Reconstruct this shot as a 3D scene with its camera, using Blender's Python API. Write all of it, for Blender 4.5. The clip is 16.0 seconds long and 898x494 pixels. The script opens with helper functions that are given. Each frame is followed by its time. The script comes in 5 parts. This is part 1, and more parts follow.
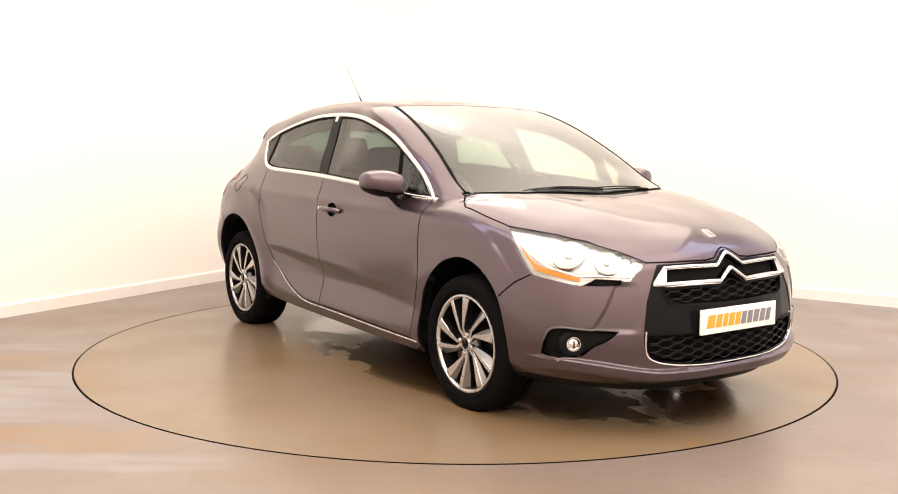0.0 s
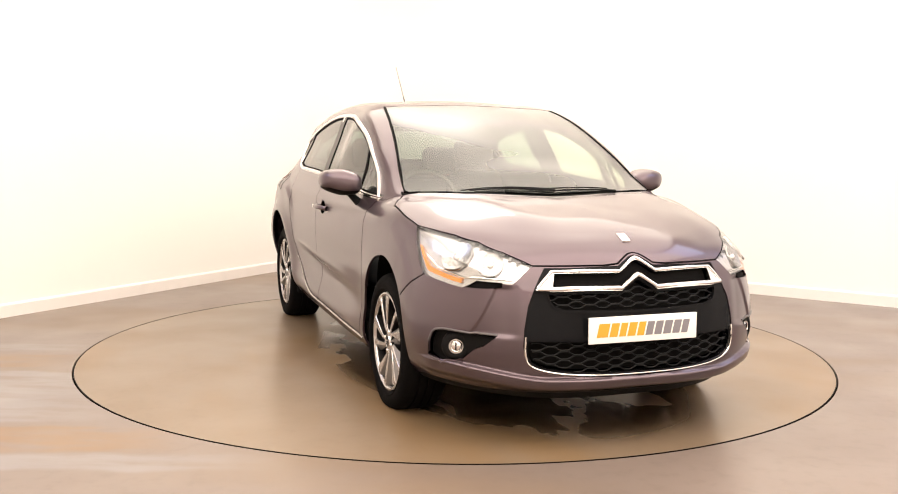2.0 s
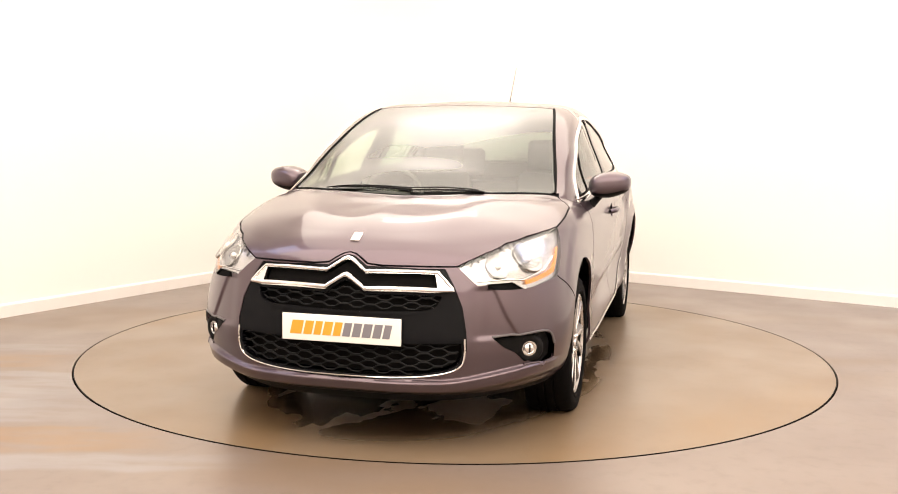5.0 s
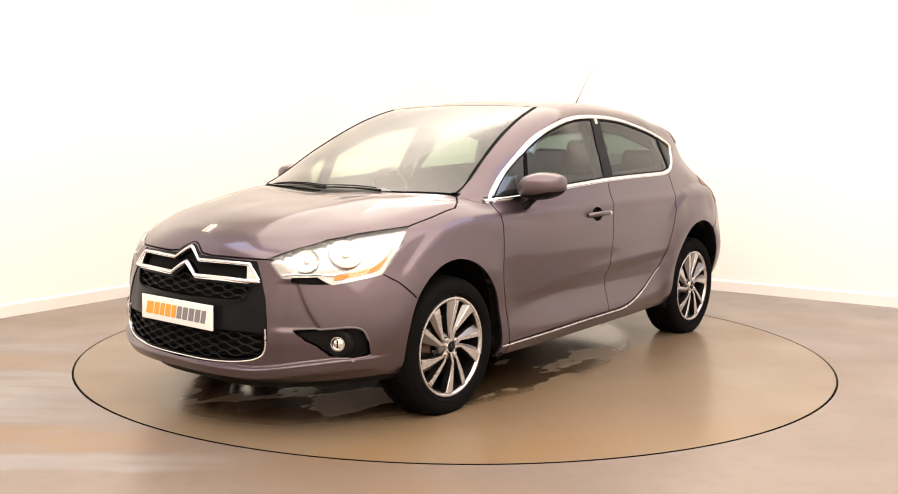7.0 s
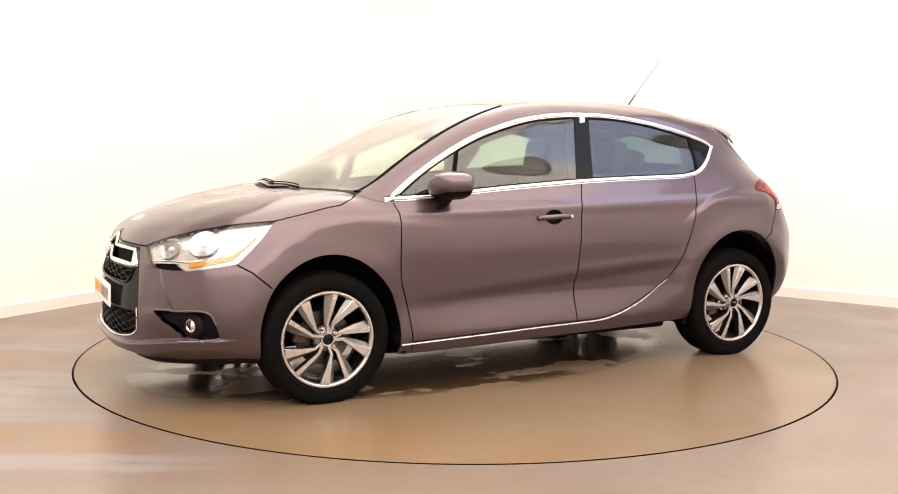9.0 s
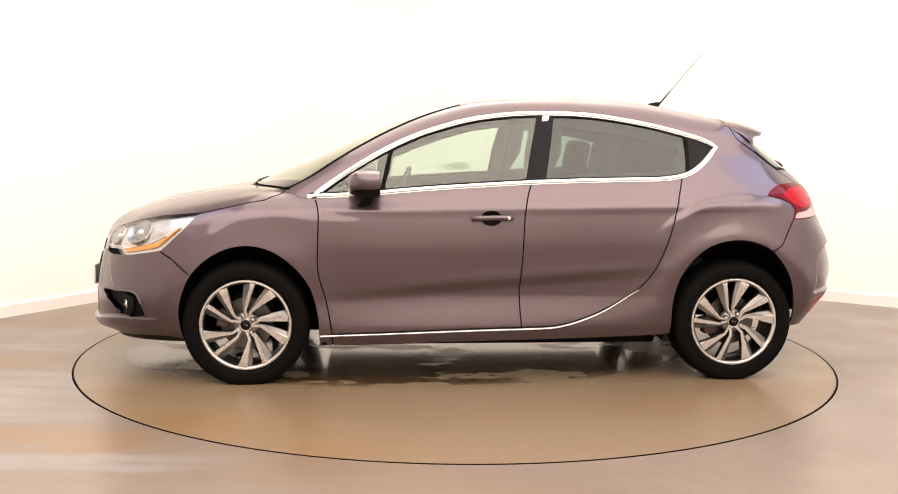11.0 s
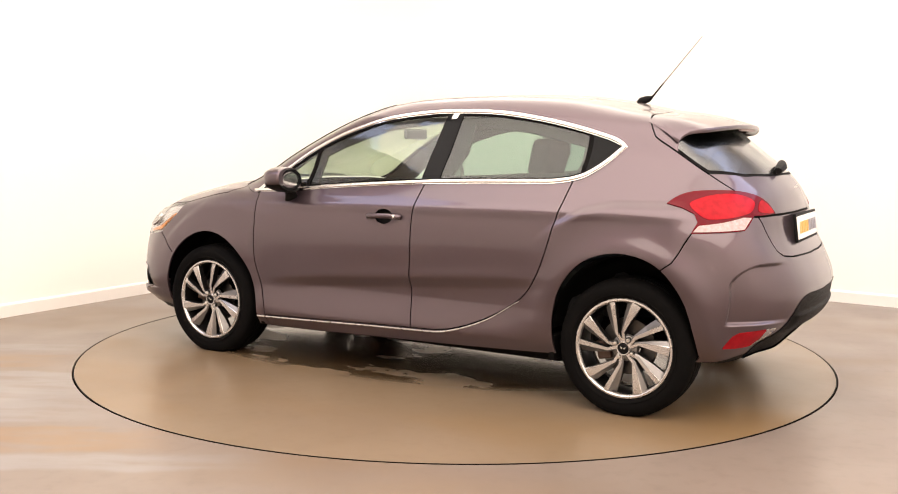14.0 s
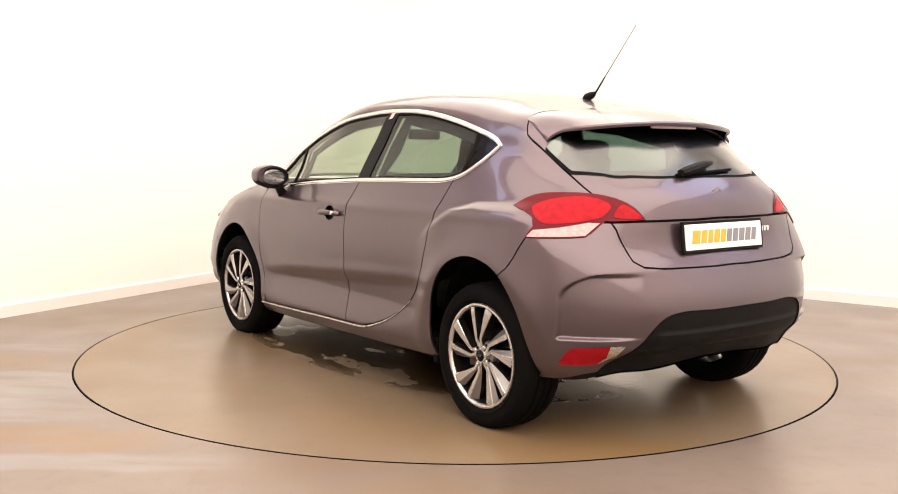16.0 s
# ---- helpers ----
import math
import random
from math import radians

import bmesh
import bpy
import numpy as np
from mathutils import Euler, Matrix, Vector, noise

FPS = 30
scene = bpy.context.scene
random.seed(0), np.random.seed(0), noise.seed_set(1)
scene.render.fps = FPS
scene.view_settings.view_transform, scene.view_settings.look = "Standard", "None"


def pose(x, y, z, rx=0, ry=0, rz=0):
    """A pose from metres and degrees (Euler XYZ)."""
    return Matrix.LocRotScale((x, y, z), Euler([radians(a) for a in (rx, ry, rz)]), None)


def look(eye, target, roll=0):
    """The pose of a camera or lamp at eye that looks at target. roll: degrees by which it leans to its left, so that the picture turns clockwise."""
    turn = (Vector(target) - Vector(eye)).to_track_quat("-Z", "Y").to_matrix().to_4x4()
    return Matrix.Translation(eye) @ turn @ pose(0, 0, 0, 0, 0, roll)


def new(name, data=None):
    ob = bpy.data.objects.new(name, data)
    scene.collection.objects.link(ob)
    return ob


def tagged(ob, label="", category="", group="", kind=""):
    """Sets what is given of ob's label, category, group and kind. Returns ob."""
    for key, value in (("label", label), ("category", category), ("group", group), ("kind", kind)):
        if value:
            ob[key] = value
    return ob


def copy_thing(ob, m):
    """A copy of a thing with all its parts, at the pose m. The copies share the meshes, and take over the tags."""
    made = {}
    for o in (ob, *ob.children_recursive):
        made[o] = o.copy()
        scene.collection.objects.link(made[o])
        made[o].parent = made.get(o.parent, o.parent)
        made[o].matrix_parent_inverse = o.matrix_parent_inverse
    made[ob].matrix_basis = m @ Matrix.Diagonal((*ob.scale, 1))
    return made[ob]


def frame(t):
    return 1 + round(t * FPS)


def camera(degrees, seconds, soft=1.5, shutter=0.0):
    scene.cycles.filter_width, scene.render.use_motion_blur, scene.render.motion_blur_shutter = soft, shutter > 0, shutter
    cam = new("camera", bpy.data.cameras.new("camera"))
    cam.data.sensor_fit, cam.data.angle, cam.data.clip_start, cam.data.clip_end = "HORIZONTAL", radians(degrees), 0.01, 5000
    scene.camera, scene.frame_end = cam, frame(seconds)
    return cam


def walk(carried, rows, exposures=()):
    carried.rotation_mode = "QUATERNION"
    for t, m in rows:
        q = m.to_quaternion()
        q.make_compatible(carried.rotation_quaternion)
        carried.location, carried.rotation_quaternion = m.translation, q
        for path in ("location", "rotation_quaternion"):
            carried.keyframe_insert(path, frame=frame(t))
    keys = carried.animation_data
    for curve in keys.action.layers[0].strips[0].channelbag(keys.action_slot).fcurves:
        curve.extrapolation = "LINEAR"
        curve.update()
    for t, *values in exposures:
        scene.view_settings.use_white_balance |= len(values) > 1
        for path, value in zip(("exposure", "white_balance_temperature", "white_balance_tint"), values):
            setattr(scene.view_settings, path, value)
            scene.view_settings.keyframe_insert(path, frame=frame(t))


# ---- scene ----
cam = camera(50.325, 16.0, soft=1.0)
EYE = Vector((0.0, -5.911, 1.2636))
PAN, TILT = radians(0.391), radians(6.160)
AIM = EYE + Vector((-math.sin(PAN) * math.cos(TILT), math.cos(PAN) * math.cos(TILT), -math.sin(TILT)))
VIEW = look(EYE, AIM, 0.615)
walk(cam, [(0.0, VIEW), (16.0, VIEW)], exposures=[(0.0, 0.0), (16.0, 0.0)])

# ---- light ----
world = bpy.data.worlds.new("studio_world")
scene.world = world
world.use_nodes = True
world.node_tree.nodes["Background"].inputs[0].default_value = (1.0, 0.95, 0.88, 1)
world.node_tree.nodes["Background"].inputs[1].default_value = 0.15

CEIL = 3.7


def ceiling_lamp(x, y, sx, sy, watts, colour=(1.0, 0.905, 0.828)):
    data = bpy.data.lights.new("panel_lamp", "AREA")
    data.shape, data.size, data.size_y = "RECTANGLE", sx, sy
    data.energy, data.color = watts, colour
    ob = new("panel_lamp", data)
    ob.matrix_world = pose(x, y, CEIL - 0.09)
    return ob


WARM, COOL = (1.0, 0.89, 0.775), (0.62, 0.70, 1.0)
LAMPS = [(0.4, 0.9, 5.0, 5.0, 9.6, WARM), (0.6, -5.0, 8.6, 6.7, 13.0, (1.0, 0.89, 0.785)), (-3.1, -1.4, 1.3, 1.8, 13.0, COOL), (4.0, -0.9, 1.9, 2.6, 12.0, COOL)]
SPOT = (-0.15, 2.0, 1.2, 0.85, 19.0)
for lx, ly, sx, sy, flux, tint in LAMPS:
    ceiling_lamp(lx, ly, sx, sy, flux * sx * sy, tint)
ceiling_lamp(*SPOT[:4], SPOT[4] * SPOT[2] * SPOT[3]).location.z -= 0.05


# ---- materials ----
def material(name, colour, rough=0.5, metal=0.0, vary=0.0, scale=8.0, bump=0.0, bump_scale=60.0, **sockets):
    m = bpy.data.materials.new(name)
    m.use_nodes = True
    nt = m.node_tree
    b = nt.nodes["Principled BSDF"]
    b.inputs["Base Color"].default_value = (*colour, 1)
    b.inputs["Roughness"].default_value = rough
    b.inputs["Metallic"].default_value = metal
    for k, v in sockets.items():
        b.inputs[k.replace("_", " ")].default_value = v
    co = nt.nodes.new("ShaderNodeTexCoord")
    if vary:
        n1 = nt.nodes.new("ShaderNodeTexNoise")
        n1.inputs["Scale"].default_value, n1.inputs["Detail"].default_value = scale, (1 if metal > 0.5 else 6)
        nt.links.new(co.outputs["Object"], n1.inputs["Vector"])
        mix = nt.nodes.new("ShaderNodeMix")
        mix.data_type = "RGBA"
        mix.inputs[6].default_value = (*[c * (1 - vary) for c in colour], 1)
        mix.inputs[7].default_value = (*[min(1, c * (1 + vary)) for c in colour], 1)
        nt.links.new(n1.outputs["Fac"], mix.inputs[0])
        nt.links.new(mix.outputs[2], b.inputs["Base Color"])
        ro = nt.nodes.new("ShaderNodeMapRange")
        ro.inputs[3].default_value, ro.inputs[4].default_value = rough * 0.85, min(1, rough * 1.15)
        nt.links.new(n1.outputs["Fac"], ro.inputs[0])
        nt.links.new(ro.outputs[0], b.inputs["Roughness"])
    if bump:
        n2 = nt.nodes.new("ShaderNodeTexNoise")
        n2.inputs["Scale"].default_value, n2.inputs["Detail"].default_value = bump_scale, 4
        nt.links.new(co.outputs["Object"], n2.inputs["Vector"])
        bp = nt.nodes.new("ShaderNodeBump")
        bp.inputs["Strength"].default_value, bp.inputs["Distance"].default_value = bump, 0.01
        nt.links.new(n2.outputs["Fac"], bp.inputs["Height"])
        nt.links.new(bp.outputs[0], b.inputs["Normal"])
    return m


PAINT = material("mauve_grey_metallic_paint", (0.098, 0.069, 0.081), 0.38, 0.86, vary=0.03, scale=900, Coat_Weight=0.8, Coat_Roughness=0.075)
CHROME = material("polished_chrome", (0.86, 0.85, 0.84), 0.10, 1.0, vary=0.02, scale=30)
SATIN = material("satin_silver", (0.66, 0.64, 0.62), 0.28, 1.0, vary=0.03, scale=40)
GLOSS_BLACK = material("gloss_black_plastic", (0.006, 0.006, 0.007), 0.1, vary=0.2, scale=20, Specular_IOR_Level=0.09)
PLASTIC = material("grained_black_plastic", (0.008, 0.0075, 0.0075), 0.5, vary=0.2, scale=30, bump=0.15, bump_scale=500, Specular_IOR_Level=0.07)
GRILLE = material("matt_black_grille", (0.006, 0.006, 0.006), 0.4, vary=0.2, scale=30, Specular_IOR_Level=0.1)
LIP = material("dark_satin_edge", (0.085, 0.076, 0.078), 0.32, vary=0.1, scale=40)
ROD = material("pale_aerial_rod", (0.13, 0.115, 0.105), 0.5, vary=0.1, scale=30)
BOWL = material("grey_lamp_reflector", (0.34, 0.335, 0.33), 0.2, 1.0, vary=0.55, scale=70)
LINING = material("grey_cabin_lining", (0.022, 0.020, 0.020), 0.85, vary=0.15, scale=30)
SEAM = material("dark_seam", (0.005, 0.0045, 0.0045), 0.7, vary=0.2, Specular_IOR_Level=0.05)
RUBBER = material("tyre_rubber", (0.0042, 0.0038, 0.0038), 0.75, vary=0.25, scale=14, bump=0.2, bump_scale=220, Specular_IOR_Level=0.04)
ALLOY = material("machined_alloy", (0.52, 0.49, 0.475), 0.27, 0.8, vary=0.02, scale=9)
ALLOY_GREY = material("grey_alloy_facet", (0.21, 0.197, 0.192), 0.35, 0.7, vary=0.08, scale=60)
ALLOY_DARK = material("painted_dark_alloy", (0.022, 0.020, 0.019), 0.35, 0.7, vary=0.15, scale=40)
DISC = material("brake_disc_steel", (0.10, 0.094, 0.09), 0.38, 1.0, vary=0.12, scale=50)
CALIPER = material("rusty_caliper_iron", (0.10, 0.06, 0.045), 0.7, 0.3, vary=0.3, scale=30)
FABRIC = material("dark_seat_fabric", (0.022, 0.021, 0.022), 0.85, vary=0.25, scale=60, bump=0.3, bump_scale=400)
TRIM = material("dark_cabin_trim", (0.04, 0.039, 0.038), 0.6, vary=0.2, scale=25, bump=0.15, bump_scale=300)
PLATE_WHITE = material("white_plate_acrylic", (0.80, 0.78, 0.74), 0.25, vary=0.02, scale=20)
ORANGE = material("orange_print", (0.78, 0.32, 0.03), 0.4, vary=0.05, scale=30)
GREY_PRINT = material("grey_print", (0.19, 0.18, 0.20), 0.4, vary=0.05, scale=30)
RED_LENS = material("red_lamp_lens", (0.30, 0.006, 0.012), 0.14, vary=0.5, scale=30, Specular_IOR_Level=0.08)
RED_DEEP = material("deep_red_lens", (0.10, 0.003, 0.008), 0.12, vary=0.2, scale=18, Specular_IOR_Level=0.12)
CLEAR_LENS = material("ribbed_clear_lens", (0.40, 0.30, 0.30), 0.25, vary=0.5, scale=60, Specular_IOR_Level=0.15)
AMBER = material("amber_lens", (0.60, 0.20, 0.02), 0.15, vary=0.1, scale=30, Coat_Weight=0.5)
LAMP_WHITE = material("headlamp_silver", (0.56, 0.55, 0.55), 0.24, 0.75, vary=0.2, scale=30)


def glass(name, colour, rough=0.0, clear=0.9):
    """Thin glazing: a see-through film with a glossy skin."""
    m = bpy.data.materials.new(name)
    m.use_nodes = True
    nt = m.node_tree
    nt.nodes.remove(nt.nodes["Principled BSDF"])
    tr, gl = nt.nodes.new("ShaderNodeBsdfTransparent"), nt.nodes.new("ShaderNodeBsdfGlossy")
    tr.inputs[0].default_value = (*colour, 1)
    gl.inputs[0].default_value = (1, 1, 1, 1)
    gl.inputs["Roughness"].default_value = rough
    lw = nt.nodes.new("ShaderNodeLayerWeight")
    lw.inputs[0].default_value = 0.5
    pw = nt.nodes.new("ShaderNodeMath")
    pw.operation = "POWER"
    pw.inputs[1].default_value = 4.6
    nt.links.new(lw.outputs["Facing"], pw.inputs[0])
    ad = nt.nodes.new("ShaderNodeMath")
    ad.operation = "MULTIPLY_ADD"
    ad.inputs[1].default_value = 0.9
    ad.inputs[2].default_value = 0.045 + (1.0 - clear) * 0.5
    nt.links.new(pw.outputs[0], ad.inputs[0])
    mx = nt.nodes.new("ShaderNodeMixShader")
    nt.links.new(ad.outputs[0], mx.inputs[0])
    nt.links.new(tr.outputs[0], mx.inputs[1])
    nt.links.new(gl.outputs[0], mx.inputs[2])
    nt.links.new(mx.outputs[0], nt.nodes["Material Output"].inputs[0])
    return m


SCREEN = glass("windscreen_glass", (0.60, 0.66, 0.53), 0.30, 0.92)
GLASS = glass("clear_green_glass", (0.66, 0.78, 0.70), 0.08, 0.95)
GLASS_DARK = glass("tinted_glass", (0.36, 0.50, 0.44), 0.06, 0.985)
GLASS_REAR = glass("tinted_rear_glass", (0.20, 0.27, 0.25), 0.20, 0.86)
LENS = glass("headlamp_cover", (0.97, 0.97, 0.96), clear=0.97)


def floor_material(name, streaks, low, high, amber_colour, coat, wet_shade=False):
    m = bpy.data.materials.new(name)
    m.use_nodes = True
    nt = m.node_tree
    b = nt.nodes["Principled BSDF"]
    co = nt.nodes.new("ShaderNodeTexCoord")

    def noise(scale, detail, rot=0.0, stretch=(1, 1, 1)):
        mp = nt.nodes.new("ShaderNodeMapping")
        mp.inputs["Rotation"].default_value = (0, 0, rot)
        mp.inputs["Scale"].default_value = stretch
        nt.links.new(co.outputs["Object"], mp.inputs[0])
        n = nt.nodes.new("ShaderNodeTexNoise")
        n.inputs["Scale"].default_value, n.inputs["Detail"].default_value = scale, detail
        nt.links.new(mp.outputs[0], n.inputs["Vector"])
        return n.outputs["Fac"]

    def ramp(fac, lo, hi):
        r = nt.nodes.new("ShaderNodeMapRange")
        r.interpolation_type = "SMOOTHSTEP"
        r.inputs[1].default_value, r.inputs[2].default_value = lo, hi
        nt.links.new(fac, r.inputs[0])
        return r.outputs[0]

    def mix(fac, a, c):
        x = nt.nodes.new("ShaderNodeMix")
        x.data_type = "RGBA"
        nt.links.new(fac, x.inputs[0])
        for i, v in ((6, a), (7, c)):
            if isinstance(v, tuple):
                x.inputs[i].default_value = (*v, 1)
            else:
                nt.links.new(v, x.inputs[i])
        return x.outputs[2]

    base = mix(noise(1.1, 6), low, high)
    base = mix(ramp(noise(14, 3), 0.45, 0.8), base, low)
    amber = ramp(noise(0.55, 3, 0.2, (0.6, 1.6, 1)), 0.45, 0.68)
    base = mix(amber, base, amber_colour)
    for x0, x1, y0, y1, colour, amount in streaks:
        sep = nt.nodes.new("ShaderNodeSeparateXYZ")
        warp = nt.nodes.new("ShaderNodeVectorMath")
        warp.operation = "ADD"
        wn = nt.nodes.new("ShaderNodeTexNoise")
        wn.inputs["Scale"].default_value, wn.inputs["Detail"].default_value = 2.2, 5
        sc = nt.nodes.new("ShaderNodeVectorMath")
        sc.operation = "MULTIPLY"
        sc.inputs[1].default_value = (0.5, 0.22, 0)
        nt.links.new(co.outputs["Object"], wn.inputs["Vector"])
        nt.links.new(wn.outputs["Color"], sc.inputs[0])
        nt.links.new(sc.outputs[0], warp.inputs[0])
        nt.links.new(co.outputs["Object"], warp.inputs[1])
        nt.links.new(warp.outputs[0], sep.inputs[0])
        fx = ramp(sep.outputs[0], x1 + 0.25, x1 - 0.45)
        fy0 = ramp(sep.outputs[1], y0 + 0.11 - 0.03, y0 + 0.11 + 0.03)
        fy1 = ramp(sep.outputs[1], y1 + 0.11 + 0.03, y1 + 0.11 - 0.03)
        pr = fx
        for f in (fy0, fy1, ramp(noise(5, 6, 0, (0.5, 2, 1)), 0.25, 0.6)):
            mu = nt.nodes.new("ShaderNodeMath")
            mu.operation = "MULTIPLY"
            nt.links.new(pr, mu.inputs[0])
            nt.links.new(f, mu.inputs[1])
            pr = mu.outputs[0]
        mu = nt.nodes.new("ShaderNodeMath")
        mu.operation = "MULTIPLY"
        mu.inputs[1].default_value = amount
        nt.links.new(pr, mu.inputs[0])
        base = mix(mu.outputs[0], base, colour)
    mask = None
    # wet patches, spread into an oval that also paints the car's shade
    if wet_shade:
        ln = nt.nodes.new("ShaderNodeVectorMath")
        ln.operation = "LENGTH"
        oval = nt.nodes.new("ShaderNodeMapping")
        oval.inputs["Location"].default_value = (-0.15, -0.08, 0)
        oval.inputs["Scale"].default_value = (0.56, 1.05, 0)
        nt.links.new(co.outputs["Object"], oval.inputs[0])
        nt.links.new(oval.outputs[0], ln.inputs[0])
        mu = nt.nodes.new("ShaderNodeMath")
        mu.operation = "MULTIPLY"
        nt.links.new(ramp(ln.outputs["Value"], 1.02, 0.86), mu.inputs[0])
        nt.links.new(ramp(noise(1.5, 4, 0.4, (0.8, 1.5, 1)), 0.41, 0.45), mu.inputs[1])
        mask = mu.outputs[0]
        # wet resin tone, darkened further to deepen the shadow under the car
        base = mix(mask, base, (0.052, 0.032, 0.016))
    nt.links.new(base, b.inputs["Base Color"])
    b.inputs["Coat Weight"].default_value, b.inputs["Coat Roughness"].default_value = coat, 0.21
    ro = nt.nodes.new("ShaderNodeMapRange")
    ro.inputs[1].default_value, ro.inputs[2].default_value = 0.35, 0.7
    ro.inputs[3].default_value, ro.inputs[4].default_value = 0.30, 0.44
    nt.links.new(noise(1.3, 2), ro.inputs[0])
    rough = ro.outputs[0]
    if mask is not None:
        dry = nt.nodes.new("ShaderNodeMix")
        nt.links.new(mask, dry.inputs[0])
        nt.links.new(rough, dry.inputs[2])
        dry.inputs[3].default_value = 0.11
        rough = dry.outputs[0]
    nt.links.new(rough, b.inputs["Roughness"])
    return m


FLOOR = floor_material("polished_resin_floor", [(-6, -2.05, -0.27, -0.10, (0.205, 0.184, 0.176), 0.9), (-6, -1.95, -0.70, -0.34, (0.20, 0.112, 0.046), 0.75),
                                                (-6, -1.45, -1.72, -0.80, (0.205, 0.184, 0.176), 0.9), (-6, -0.95, -2.13, -1.80, (0.20, 0.112, 0.046), 0.75), (-6, -0.6, -2.36, -2.16, (0.205, 0.184, 0.176), 0.9)], (0.148, 0.114, 0.094), (0.188, 0.146, 0.122), (0.166, 0.115, 0.076), 0.2)
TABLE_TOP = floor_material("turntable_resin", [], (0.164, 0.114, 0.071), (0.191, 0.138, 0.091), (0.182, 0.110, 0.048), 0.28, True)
WALL = material("white_wall_paint", (0.86, 0.83, 0.78), 0.75, vary=0.015, scale=2, bump=0.004, bump_scale=40)
SKIRTING = material("white_gloss_skirting", (0.80, 0.76, 0.72), 0.35, vary=0.03, scale=10)


# ---- small mesh tools ----
def mesh_from(name, verts, faces, mat, smooth=True, normals=None):
    me = bpy.data.meshes.new(name)
    me.from_pydata([tuple(v) for v in verts], [], [tuple(f) for f in faces])
    me.materials.append(mat)
    me.polygons.foreach_set("use_smooth", [smooth] * len(me.polygons))
    me.update()
    if normals is not None:
        me.normals_split_custom_set_from_vertices([tuple(n) for n in normals])
    return me


def put(name, me, parent=None, label="", m=None):
    ob = new(name, me)
    if parent is not None:
        ob.parent = parent
    if m is not None:
        ob.matrix_basis = m
    return tagged(ob, label)


def part(name, bm, mat, parent, label="", m=None, smooth=True, sharp=40):
    me = bpy.data.meshes.new(name)
    if smooth:
        for f in bm.faces:
            f.smooth = True
        for e in bm.edges:
            if len(e.link_faces) == 2 and e.calc_face_angle(0) > radians(sharp):
                e.smooth = False
    bm.to_mesh(me)
    bm.free()
    me.materials.append(mat)
    return put(name, me, parent, label, m)


def box(bm, lo, hi, bevel=0.0, m=None):
    r = bmesh.ops.create_cube(bm, size=1.0)
    vs = r["verts"]
    for v in vs:
        v.co = Vector([lo[i] + (v.co[i] + 0.5) * (hi[i] - lo[i]) for i in range(3)])
    if bevel:
        es = list({e for v in vs for e in v.link_edges})
        out = bmesh.ops.bevel(bm, geom=es, offset=bevel, segments=3, affect="EDGES", profile=0.6)
        vs = list({v for f in out["faces"] for v in f.verts} | {v for v in vs if v.is_valid})
    if m is not None:
        bmesh.ops.transform(bm, matrix=m, verts=[v for v in vs if v.is_valid])
    return bm


def lathe(bm, profile, n=48, axis="y", closed=False):
    """Turns (radius, along) points round an axis."""
    rings = []
    for k in range(n):
        a = 2 * math.pi * k / n
        ring = []
        for r, s in profile:
            p = (r * math.cos(a), s, r * math.sin(a)) if axis == "y" else (s, r * math.cos(a), r * math.sin(a)) if axis == "x" else (r * math.cos(a), r * math.sin(a), s)
            ring.append(bm.verts.new(p))
        rings.append(ring)
    m = len(profile)
    for k in range(n):
        a, b = rings[k], rings[(k + 1) % n]
        for i in range(m if closed else m - 1):
            j = (i + 1) % m
            bm.faces.new((a[i], b[i], b[j], a[j]))
    bmesh.ops.recalc_face_normals(bm, faces=bm.faces[:])
    return bm


def tube(bm, pts, radius, n=8, closed=False, flat=1.0):
    """Sweeps a round or flattened section along points; radius may vary."""
    pts = [Vector(p) for p in pts]
    rings = []
    for i, p in enumerate(pts):
        a = pts[i - 1] if i or closed else pts[0]
        b = pts[(i + 1) % len(pts)] if i < len(pts) - 1 or closed else pts[-1]
        d = (b - a).normalized()
        side = d.cross(Vector((0, 0, 1)))
        side = side.normalized() if side.length > 1e-4 else Vector((1, 0, 0))
        up = side.cross(d)
        r = radius[i] if isinstance(radius, (list, tuple)) else radius
        rings.append([bm.verts.new(p + side * (r * math.cos(2 * math.pi * k / n)) + up * (r * flat * math.sin(2 * math.pi * k / n))) for k in range(n)])
    last = len(rings) if closed else len(rings) - 1
    for i in range(last):
        a, b = rings[i], rings[(i + 1) % len(rings)]
        for k in range(n):
            bm.faces.new((a[k], a[(k + 1) % n], b[(k + 1) % n], b[k]))
    if not closed:
        bm.faces.new(rings[0][::-1])
        bm.faces.new(rings[-1])
    bmesh.ops.recalc_face_normals(bm, faces=bm.faces[:])
    return bm


def spline(pts, per=8, closed=False):
    """Centripetal Catmull-Rom through points of any dimension."""
    P = np.array(pts, float)
    if len(P) < 3:
        return [tuple(P[0] * (1 - k / per) + P[1] * k / per) for k in range(per + 1)]
    n = len(P)
    if closed:
        Q = np.vstack([P[-1], P, P[0], P[1]])
        segs = n
    else:
        Q = np.vstack([2 * P[0] - P[1], P, 2 * P[-1] - P[-2]])
        segs = n - 1
    out = []
    for i in range(segs):
        out.extend(cr_segment(Q[i], Q[i + 1], Q[i + 2], Q[i + 3], np.linspace(0, 1, per, endpoint=False)))
    if not closed:
        out.append(P[-1])
    return [tuple(p) for p in out]


